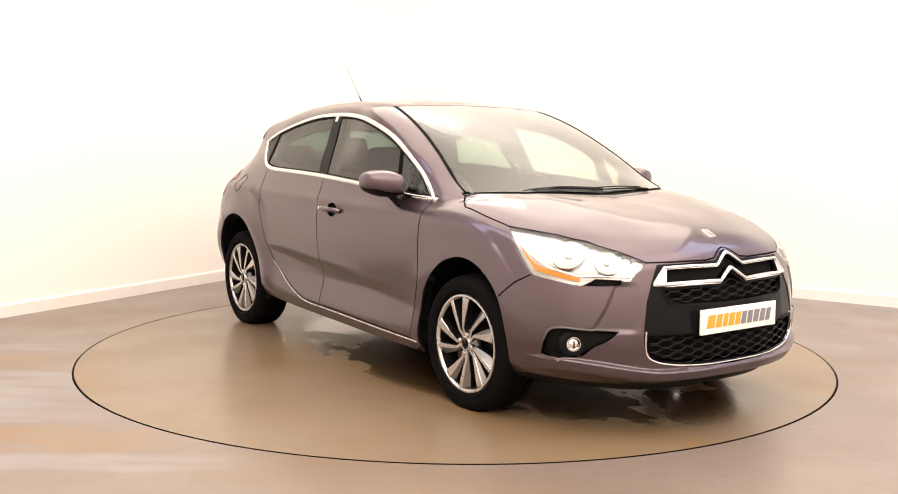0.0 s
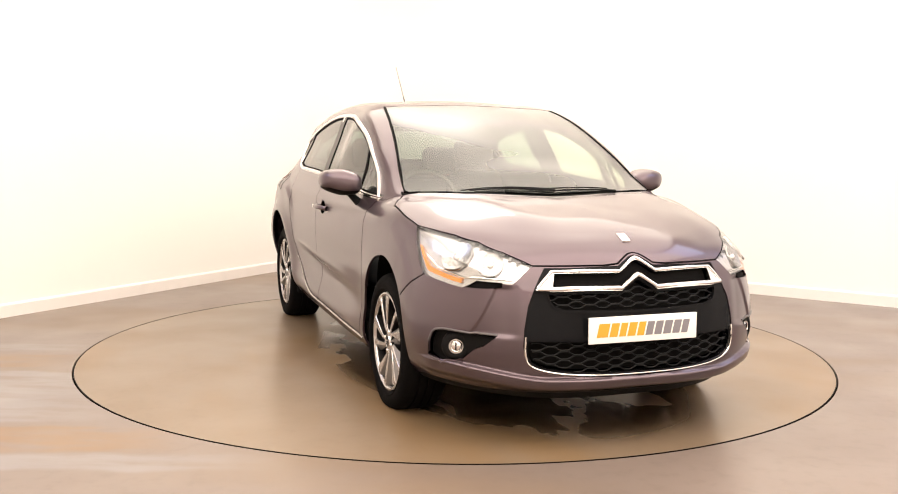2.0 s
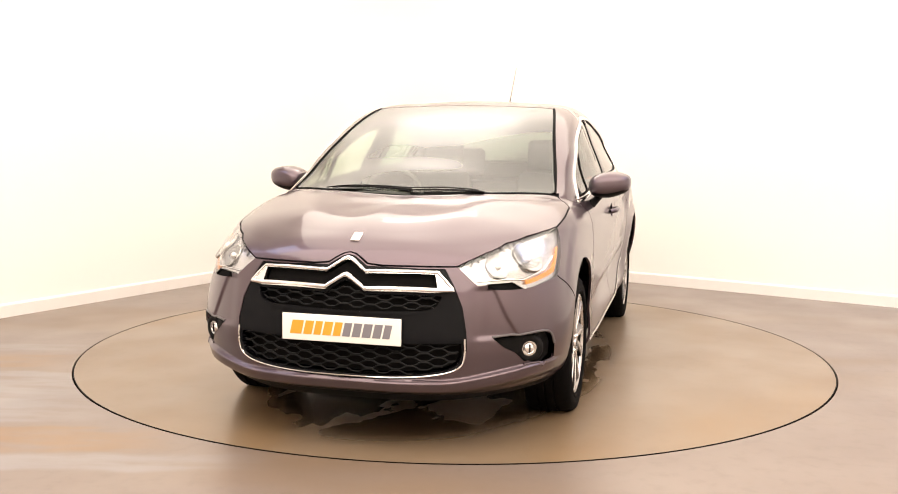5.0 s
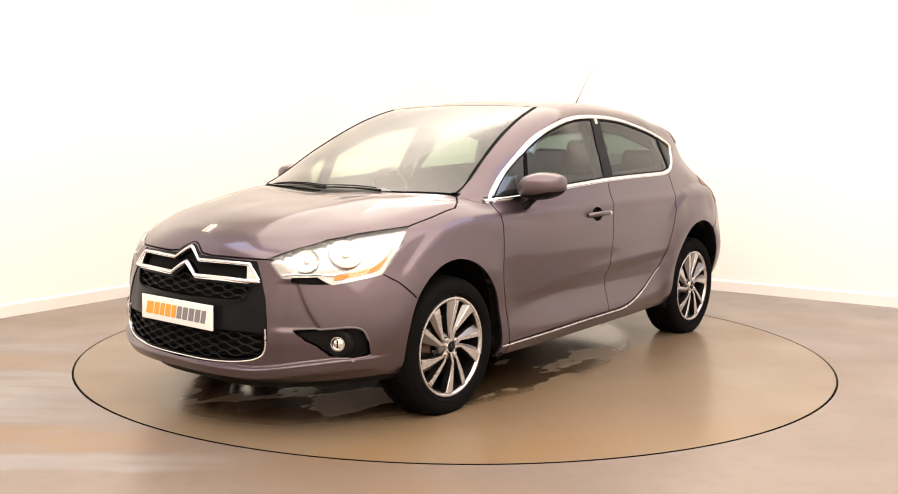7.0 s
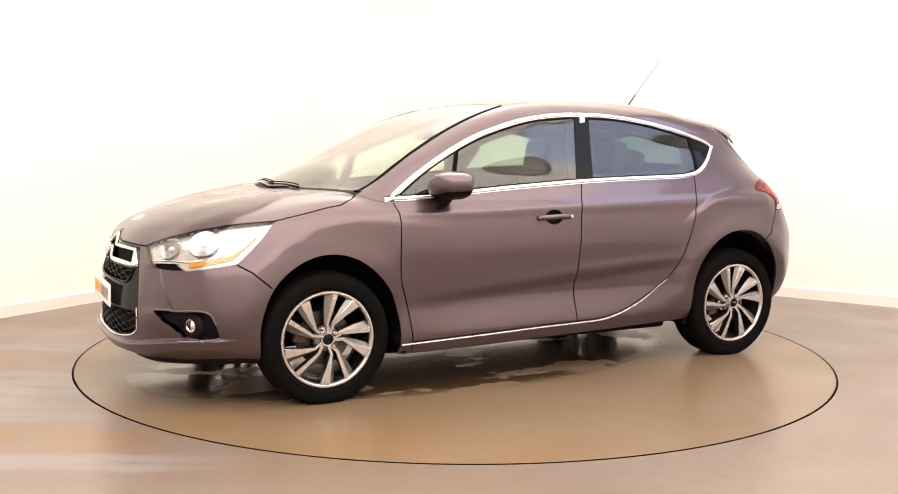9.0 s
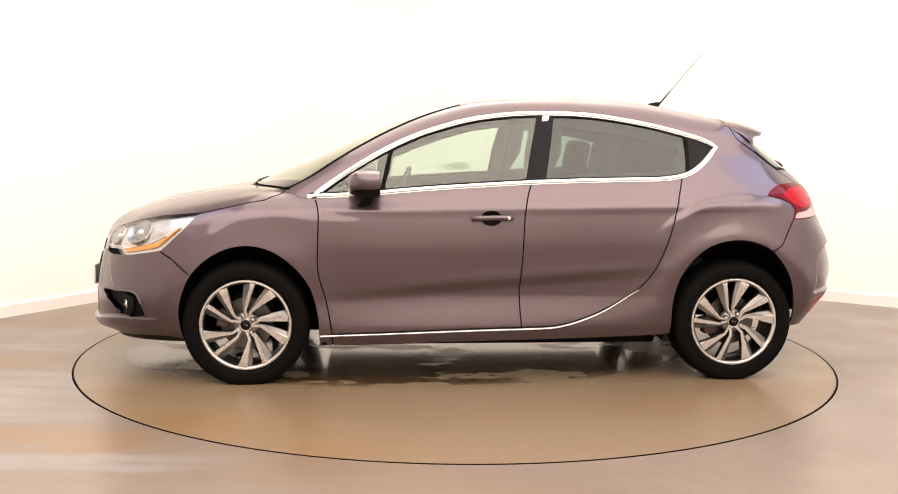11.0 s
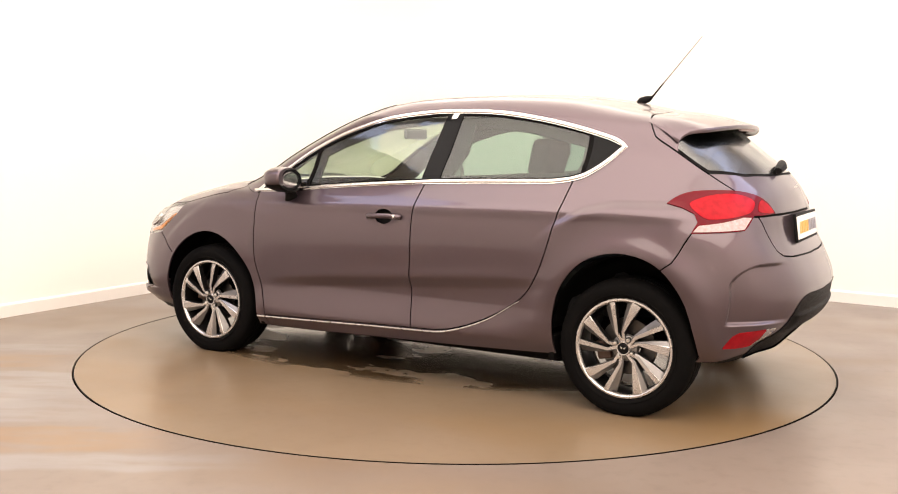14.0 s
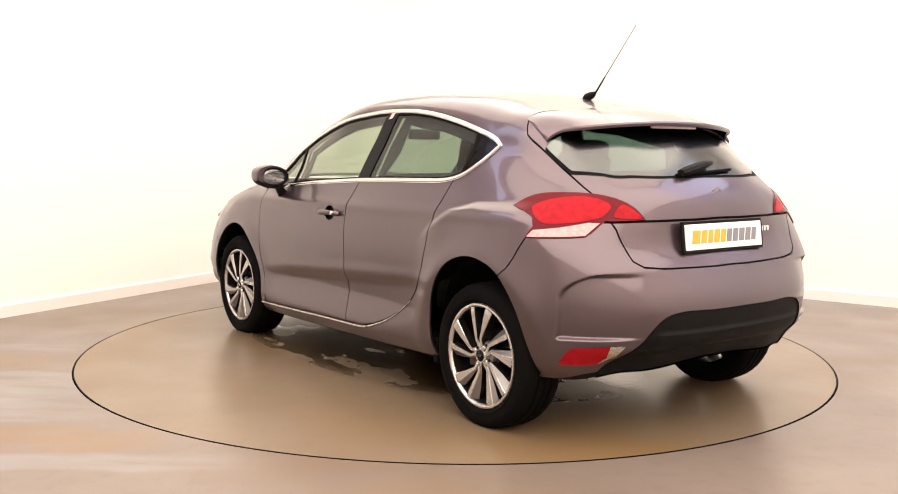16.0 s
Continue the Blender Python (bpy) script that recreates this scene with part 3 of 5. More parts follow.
def on_top(pts):
    """(x, y) pairs seen from above."""
    out = []
    for x, y in pts:
        hit = BVH.ray_cast(Vector((x, max(y, 0.001), 3)), Vector((0, 0, -1)))
        uv = to_uv(hit[0], hit[2]) if hit[0] is not None else to_uv(*[BVH.find_nearest(Vector((x, max(y, 0), 1)))[k] for k in (0, 2)])
        if y <= 0:
            uv.y = (VN - 1) * SV + 0.004
        out.append(uv)
    return out


def near(pts):
    """3D points moved onto the skin."""
    out = []
    for p in pts:
        hit = BVH.find_nearest(Vector(p))
        out.append(to_uv(hit[0], hit[2]))
    return out


def band(pts, width, project, closed=False):
    """A strip along a 2D line, as a polygon on the skin."""
    P = np.array(pts, float)
    t = np.gradient(P, axis=0)
    t /= np.maximum(np.linalg.norm(t, axis=1, keepdims=True), 1e-9)
    n = np.stack([-t[:, 1], t[:, 0]], 1) * width / 2
    return project(list(map(tuple, P + n)) + list(map(tuple, (P - n)[::-1])))


def inset(poly, d):
    """A closed 2D outline moved inwards by d."""
    P = np.array(poly, float)
    t = np.roll(P, -1, 0) - np.roll(P, 1, 0)
    t /= np.maximum(np.linalg.norm(t, axis=1, keepdims=True), 1e-9)
    n = np.stack([-t[:, 1], t[:, 0]], 1)
    area = np.sum(P[:, 0] * np.roll(P[:, 1], -1) - np.roll(P[:, 0], -1) * P[:, 1])
    return [tuple(p) for p in P + n * d * (1 if area > 0 else -1)]


def band_uv(uvs, width):
    return band([tuple(p) for p in uvs], width, lambda q: [Vector(p) for p in q])


UMAX, VMAX = (UN - 1) * SU, (VN - 1) * SV
FRONT_C, REAR_C, TOP_C = -0.004, UMAX + 0.004, VMAX + 0.004


def top_centre(x):
    return on_top([(x, 0)])[0]


# side glazing
CHROME_OUT = spline([(0.99, .968), (.72, .98), (.42, 1.007), (.11, 1.03), (-.19, 1.048), (-.49, 1.06), (-.79, 1.068), (-.94, 1.075), (-1.06, 1.103), (-1.16, 1.17), (-1.24, 1.253)], 5)[:-1] \
    + spline([(-1.24, 1.253), (-1.2, 1.285), (-1.05, 1.335), (-.8, 1.392), (-.55, 1.428), (-.34, 1.437), (-.13, 1.432), (.12, 1.40), (.30, 1.352), (.45, 1.298), (.61, 1.22), (.76, 1.13), (.90, 1.035), (0.99, .968)], 5)[:-1]
CHROME_IN = inset(CHROME_OUT, 0.021)
SEAL_IN = inset(CHROME_OUT, 0.030)
# panel joints, seen from the side
JOINT_FRONT = spline([(.95, .985), (.93, .90), (.93, .81), (.93, .59), (.89, .44), (.86, .265), (.855, .15)], 6)
JOINT_MID = spline([(-.195, 1.06), (-.18, 1.03), (-.15, .91), (-.14, .70), (-.13, .55), (-.13, .43), (-.14, .285)], 6)
JOINT_REAR = spline([(-1.01, 1.09), (-.97, .95), (-.91, .74), (-.85, .60), (-.77, .50), (-.59, .39), (-.44, .33), (-.32, .302), (-.14, .294), (.1, .288), (.5, .275), (.87, .262)], 6)
SILL_TRIM = spline([(-.77, .493), (-.59, .381), (-.44, .321), (-.32, .293), (-.14, .285), (.1, .279), (.5, .266), (.92, .253)], 6)

HEADLAMP = [(2.076, .455, .754), (1.985, .548, .797), (1.875, .613, .831), (1.763, .68, .85), (1.647, .735, .865), (1.535, .775, .878), (1.598, .803, .826), (1.662, .814, .762),
            (1.734, .811, .694), (1.84, .772, .675), (1.946, .707, .657), (1.985, .66, .688), (2.068, .534, .679)]
INDICATOR = [(1.935, .712, .676), (1.84, .768, .694), (1.756, .803, .713), (1.69, .806, .770), (1.635, .798, .815), (1.648, .795, .808), (1.705, .80, .765), (1.763, .793, .731), (1.86, .752, .708), (1.93, .705, .692)]
HOOD_FRONT = [(0, .806), (.025, .80), (.085, .763), (.15, .757), (.3, .757), (.40, .757), (.455, .757)]
HOOD_SIDE = [(2.076, .455, .757), (1.985, .548, .801), (1.875, .613, .835), (1.763, .68, .854), (1.647, .735, .869), (1.535, .775, .882), (1.376, .787, .915), (1.213, .785, .95), (1.15, .755, .985), (1.115, .72, 1.0)]
HOOD_BACK = [(1.115, .72, 1.0), (1.2, .58, 1.003), (1.29, .40, 1.006), (1.33, .25, 1.006), (1.36, .1, 1.004)]
WS_BASE = [(1.098, .695, 1.018), (1.2, .53, 1.018), (1.265, .40, 1.02), (1.30, .25, 1.023), (1.325, .1, 1.025)]
WS_SIDE = [(1.098, .695, 1.018), (.955, .672, 1.095), (.77, .632, 1.2), (.53, .588, 1.32), (.285, .55, 1.412), (.17, .53, 1.452)]
WS_TOP = [(.17, .53, 1.452), (.15, .40, 1.47), (.145, .276, 1.478), (.145, .1, 1.482)]
TAILGATE = [(-1.305, .3, 1.425), (-1.30, .50, 1.405), (-1.325, .61, 1.375), (-1.36, .647, 1.30), (-1.391, .645, 1.275), (-1.5, .64, 1.208), (-1.615, .628, 1.132), (-1.729, .615, 1.059),
            (-1.811, .612, .981), (-1.858, .59, .912), (-1.891, .573, .844), (-1.923, .553, .787), (-1.945, .509, .761), (-1.968, .413, .752), (-1.996, .118, .748)]
TAIL_LAMP = [(-1.48, .825, .996), (-1.5, .80, 1.02), (-1.553, .76, 1.047), (-1.644, .697, 1.058), (-1.748, .60, 1.053), (-1.821, .524, 1.028), (-1.857, .475, .994), (-1.885, .444, .951), (-1.867, .517, .948),
             (-1.825, .625, .947), (-1.814, .687, .901), (-1.805, .716, .883), (-1.732, .805, .877), (-1.608, .87, .872), (-1.628, .845, .922), (-1.609, .832, .956), (-1.549, .829, .976)]
TAIL_RED = [(-1.575, .80, .99), (-1.64, .735, 1.032), (-1.745, .62, 1.032), (-1.80, .575, 1.0), (-1.805, .625, .96), (-1.78, .69, .945), (-1.71, .77, .928), (-1.645, .815, .932)]
TAIL_INNER = [(-1.825, .53, 1.01), (-1.855, .485, .985), (-1.875, .46, .958), (-1.85, .56, .957), (-1.83, .585, .965)]
TAIL_CLEAR = [(-1.635, .848, .905), (-1.72, .79, .918), (-1.795, .69, .942), (-1.818, .65, .938), (-1.803, .716, .888), (-1.732, .803, .882), (-1.615, .866, .877)]
FOG_POD = [(2.07, .60, .466), (1.97, .71, .474), (1.887, .79, .476), (1.858, .807, .46), (1.838, .818, .42), (1.82, .818, .352), (1.89, .773, .335), (1.972, .716, .36), (2.01, .68, .405), (2.04, .645, .425)]
REFLECTOR = [(-1.747, .794, .352), (-1.752, .795, .366), (-1.79, .79, .415), (-1.816, .775, .430), (-1.905, .665, .441), (-1.912, .655, .432), (-1.880, .65, .388), (-1.848, .663, .352)]
REAR_GLASS = [(-1.46, .628, 1.232), (-1.5, .628, 1.207), (-1.608, .615, 1.138), (-1.70, .52, 1.131), (-1.763, .414, 1.128), (-1.822, .153, 1.126)]
REAR_GLASS_TOP = [(-1.49, .12, 1.372), (-1.47, .3, 1.36), (-1.445, .5, 1.31), (-1.445, .56, 1.285), (-1.46, .628, 1.232)]


def hood_outline():
    front, side, back = on_front(HOOD_FRONT), near(HOOD_SIDE), near(HOOD_BACK)
    front[0].x = FRONT_C
    cowl = top_centre(1.365)
    return front + side[1:] + back[1:] + [cowl], cowl


hood_line, cowl_c = hood_outline()
ws_c, ws_t = top_centre(1.335), top_centre(0.145)
ws_c, ws_t, cowl_c = Vector((ws_c.x, TOP_C)), Vector((ws_t.x, TOP_C)), Vector((cowl_c.x, TOP_C))
tg_top, rg_top = top_centre(-1.305), top_centre(-1.495)
tail_line = near(TAILGATE)
rear_mid = on_front([(0, .748)], -1)[0]
glass_mid = on_front([(0, 1.126)], -1)[0]
windscreen = near(WS_BASE)[::-1] + near(WS_SIDE)[1:] + near(WS_TOP)[1:]

REGIONS = [
    ("arch", on_side(spline([(1.62, .10), (1.63, .22), (1.643, .40), (1.58, .575), (1.45, .688), (1.30, .727), (1.145, .688), (.99, .54), (.935, .38), (.925, .27), (.93, .10)], 6))),
    ("arch", on_side(spline([(-.96, .10), (-.955, .25), (-.955, .44), (-1.0, .59), (-1.12, .72), (-1.29, .767), (-1.465, .72), (-1.588, .575), (-1.636, .41), (-1.65, .30), (-1.655, .10)], 6))),
    ("handle_recess", on_side([(0.030 + 0.056 * math.cos(math.radians(k * 15)), 0.874 + 0.040 * math.sin(math.radians(k * 15))) for k in range(24)])),
    ("pillar_chrome", on_side([(-.262, 1.385), (-.295, 1.387), (-.312, 1.436), (-.279, 1.436)])),
    ("pillar_trim", on_side([(-.152, 1.045), (-.197, 1.24), (-.243, 1.437), (-.335, 1.437), (-.30, 1.24), (-.262, 1.05)])),
    ("quarter_divider", on_side([(.588, .99), (.612, .99), (.56, 1.245), (.535, 1.26)])),
    ("rear_divider", on_side([(-1.03, 1.09), (-1.05, 1.10), (-1.062, 1.335), (-1.04, 1.34)])),
    ("quarter_trim", on_side([(-1.05, 1.10), (-1.30, 1.10), (-1.30, 1.36), (-1.062, 1.335)])),
    ("window", on_side(SEAL_IN)),
    ("window_seal", on_side(CHROME_IN)),
    ("window_chrome", on_side(CHROME_OUT)),
    ("indicator", near(INDICATOR)),
    ("lamp_notch", near([(1.955, .70, .660), (1.985, .66, .690), (2.045, .572, .684), (2.048, .572, .667), (1.995, .65, .657)])),
    ("headlamp", near(HEADLAMP)),
    ("grille_chrome", on_front([(0, .790), (.02, .783), (.085, .738), (.27, .742), (.385, .738), (.453, .660), (.387, .653), (.085, .653), (.02, .699), (0, .708), (0, .727), (.02, .718), (.085, .672),
                                (.385, .672), (.372, .726), (.085, .724), (.02, .768), (0, .776)])),
    ("grille_slot", on_front([(0, .776), (.02, .768), (.085, .724), (.372, .726), (.385, .672), (.085, .672), (.02, .718), (0, .727)])),
    ("upper_grille", on_front([(0, .698), (.02, .688), (.085, .643), (.40, .643), (.405, .635), (.386, .597), (.339, .580), (.154, .575), (0, .573)])),
    ("grille_strip", band(spline([(.41, .648), (.39, .595), (.339, .573), (.154, .568), (0.0, .566)], 5), 0.007, on_front)),
    ("lower_chrome", band(spline([(.503, .47), (.503, .40), (.49, .36), (.455, .337), (.384, .320), (.291, .310), (.152, .304), (0.0, .302)], 6), 0.0065, on_front)),
    ("lower_grille", on_front([(0, .435), (.49, .450), (.494, .40), (.478, .362), (.44, .340), (.37, .328), (.291, .318), (.152, .311), (0, .309)])),
    ("grille_panel", on_front([(0, .797), (.025, .791), (.085, .754), (.3, .749), (.408, .749), (.458, .664), (.489, .596), (.508, .502), (.513, .43), (.503, .379), (.463, .335), (.384, .313), (.291, .302), (.152, .296), (0, .294)])),
    ("fog_pod", near(FOG_POD)),
    ("windscreen", windscreen + [ws_t, ws_c]),
    ("windscreen_seal", band_uv(near(spline(WS_SIDE, 4)), 0.012)),
    ("cowl", near(HOOD_BACK)[::-1][:-1] + near([(1.115, .72, 1.002), (1.075, .715, 1.02)]) + near(WS_BASE) + [ws_c, cowl_c]),
    ("joint", band_uv(hood_line, 0.010)),
    ("joint", band(JOINT_FRONT, 0.0068, on_side)),
    ("joint", band(JOINT_MID, 0.0068, on_side)),
    ("joint", band(JOINT_REAR, 0.0068, on_side)),
    ("joint", band_uv(near([(1.10, .735, 1.003), (1.05, .78, .985), (.985, .80, .966)]), 0.005)),
    ("joint", band_uv(near([(1.74, .81, .692), (1.675, .846, .655), (1.59, .885, .58)]), 0.006)),
    ("tail_clear", near(TAIL_CLEAR)),
    ("tail_red", near(spline(TAIL_RED, 4, True))),
    ("tail_red", near(spline(TAIL_INNER, 4, True))),
    ("tail_lamp", near(spline(TAIL_LAMP[:8], 3)[:-1] + TAIL_LAMP[7:])),
    ("rear_glass_seal", band_uv(near(REAR_GLASS) + [glass_mid], 0.016)),
    ("rear_glass", near(REAR_GLASS) + [glass_mid, Vector((REAR_C, TOP_C)), rg_top] + near(REAR_GLASS_TOP)[:-1]),
    ("joint", band_uv([tg_top] + tail_line + [rear_mid], 0.008)),
    ("boot_lip", band_uv(near([(-1.825, .63, .945), (-1.872, .50, .945), (-1.915, .28, .946), (-1.932, .1, .947)]) + on_front([(0, .947)], -1), 0.012)),
    ("joint", band_uv(near([(-1.612, .872, .876), (-1.58, .886, .82), (-1.535, .911, .738), (-1.47, .91, .69)]), 0.006)),
    ("reflector_trim", near([(-1.842, .665, .352), (-1.872, .645, .388), (-1.910, .66, .441), (-1.945, .605, .436), (-1.90, .62, .380)])),
    ("reflector", near(REFLECTOR)),
    ("valance", on_front([(0, .575), (.184, .574)] + spline([(.34, .578), (.42, .568), (.475, .54), (.515, .49), (.55, .43), (.59, .385), (.625, .35), (.64, .30)], 4), -1) + [Vector((on_front([(.64, .30)], -1)[0].x, -0.004)), Vector((REAR_C, -0.004))]),
    ("undertray", [Vector((FRONT_C, -0.004)), Vector((1.25, -0.004)), Vector((REAR_C, -0.004)), Vector((REAR_C, 0.045)), Vector((4.0, 0.045)), Vector((3.85, 0.010)), Vector((1.32, 0.010)), Vector((1.15, 0.060)), Vector((FRONT_C, 0.060))]),
]


def inside(poly, pts):
    P = np.array([tuple(p) for p in poly])
    x, y = pts[:, 0], pts[:, 1]
    hit = np.zeros(len(pts), bool)
    for (x0, y0), (x1, y1) in zip(P, np.roll(P, -1, 0)):
        if y0 == y1:
            continue
        cond = ((y0 > y) != (y1 > y)) & (x < (x1 - x0) * (y - y0) / (y1 - y0) + x0)
        hit ^= cond
    return hit


def cut_skin():
    """Cuts the half skin along all outlines; gives points, triangles and each triangle's region."""
    co, edges = [], []
    for _, poly in REGIONS:
        base, ring = len(co), []
        P = [Vector(p) for p in poly]
        for a, b in zip(P, P[1:] + P[:1]):
            steps = max(1, int((b - a).length / 0.012))
            for k in range(steps):
                ring.append(a.lerp(b, k / steps))
        co.extend(ring)
        edges.extend((base + k, base + (k + 1) % len(ring)) for k in range(len(ring)))
    marks = {(int(p.x / 0.005), int(p.y / 0.005)) for p in co}
    rim = {}
    for v in range(VN):
        for u in range(UN):
            x, y = u * SU, v * SV
            if u in (0, UN - 1) or v == VN - 1:
                rim[u, v] = len(co)
            if (int(x / 0.005), int(y / 0.005)) not in marks or u in (0, UN - 1) or v in (0, VN - 1):
                co.append(Vector((x, y)))
    edges.extend((rim[u, VN - 1], rim[u + 1, VN - 1]) for u in range(UN - 1))
    edges.extend((rim[u, v], rim[u, v + 1]) for u in (0, UN - 1) for v in range(VN - 1))
    out = delaunay_2d_cdt(co, edges, [], 0, 1e-6)
    pts = np.array([tuple(p) for p in out[0]])
    tri = np.array([tuple(f) for f in out[2]])
    mid = pts[tri].mean(1)
    keep = (mid[:, 0] > 0) & (mid[:, 0] < UMAX) & (mid[:, 1] > 0) & (mid[:, 1] < VMAX)
    tri, mid = tri[keep], mid[keep]
    region = np.full(len(tri), -1)
    within = inside(dict(REGIONS)["window_seal"], mid)
    for k, (_, poly) in reversed(list(enumerate(REGIONS))):
        hit = inside(poly, mid)
        if REGIONS[k][0] in ("pillar_chrome", "pillar_trim", "quarter_divider", "rear_divider", "quarter_trim"):
            hit &= within
        region[hit] = k
    return pts, tri, mid, region


PTS, TRIS, MIDS, REGION = cut_skin()
POS, NRM = skin_at(PTS, SKIN), skin_at(PTS, NORM)
NRM /= np.maximum(np.linalg.norm(NRM, axis=1, keepdims=True), 1e-9)
ORDER = np.einsum("ij,ij->i", np.cross(POS[TRIS[:, 1]] - POS[TRIS[:, 0]], POS[TRIS[:, 2]] - POS[TRIS[:, 0]]), NRM[TRIS].mean(1))
TRIS[ORDER < 0] = TRIS[ORDER < 0][:, ::-1]
PMID = POS[TRIS].mean(1)
NAME = np.array([REGIONS[k][0] if k >= 0 else "" for k in REGION])


def pieces(mask):
    """Connected groups of the chosen triangles."""
    ids = np.nonzero(mask)[0]
    lead = {}

    def find(a):
        while lead[a] != a:
            lead[a] = lead[lead[a]]
            a = lead[a]
        return a
    seen = {}
    for t in ids:
        lead[t] = t
    for t in ids:
        a, b, c = TRIS[t]
        for e in ((a, b), (b, c), (c, a)):
            e = (min(e), max(e))
            if e in seen:
                lead[find(t)] = find(seen[e])
            else:
                seen[e] = t
    groups = {}
    for t in ids:
        groups.setdefault(find(t), []).append(t)
    return list(groups.values())


def panel(name, ids, mat, parent, label="", lift=0.0, depth=0.012, side=0, skirt=True):
    """A panel of the skin, lifted along the skin's normal, with turned-in edges. side: 1 left, -1 right, 0 both halves in one."""
    ids = np.asarray(ids)
    used, inv = np.unique(TRIS[ids], return_inverse=True)
    tri = inv.reshape(-1, 3)
    P, N = POS[used] + NRM[used] * lift, NRM[used]
    count = {}
    for a, b, c in tri:
        for e in ((a, b), (b, c), (c, a)):
            count[e] = count.get(e, 0) + 1
    rim = [e for e in count if (e[1], e[0]) not in count and not (abs(P[e[0], 1]) < 2e-3 and abs(P[e[1], 1]) < 2e-3)]
    verts, norms, faces = [P], [N], [tuple(t) for t in tri]
    if skirt and rim:
        b = len(P)
        vs = sorted({i for e in rim for i in e})
        top = {v: b + k for k, v in enumerate(vs)}
        low = {v: b + len(vs) + k for k, v in enumerate(vs)}
        out = {v: np.zeros(3) for v in vs}
        for i, j in rim:
            o = np.cross(P[j] - P[i], N[i])
            o /= max(np.linalg.norm(o), 1e-9)
            out[i] += o
            out[j] += o
        on = np.array([out[v] / max(np.linalg.norm(out[v]), 1e-9) for v in vs])
        verts += [P[vs], P[vs] - N[vs] * depth]
        norms += [on, on]
        faces += [(top[j], top[i], low[i], low[j]) for i, j in rim]
    V, W = np.vstack(verts), np.vstack(norms)
    if side >= 0:
        VV, WW, FF = V, W, faces
    if side <= 0:
        M = np.array([1, -1, 1])
        rev = [tuple(reversed(f)) for f in faces]
        if side < 0:
            VV, WW, FF = V * M, W * M, rev
        else:
            n, twin, extra = len(V), {}, []
            for i in range(n):
                if abs(V[i, 1]) < 1e-5 and i < len(P):
                    twin[i] = i
                else:
                    twin[i] = n + len(extra)
                    extra.append(i)
            VV, WW = np.vstack([V, V[extra] * M]), np.vstack([W, W[extra] * M])
            FF = faces + [tuple(twin[i] for i in f) for f in rev]
    return put(name, mesh_from(name, VV, FF, mat, normals=WW), parent, label)


def both(name, ids, mat, parent, label="", **kw):
    return [panel(name, ids, mat, parent, label, side=s, **kw) for s in (1, -1)]


car = new("car")
tagged(car, "mauve-grey metallic hatchback with chrome window trim on the turntable", "car")


def region(*names):
    return np.nonzero(np.isin(NAME, names))[0]


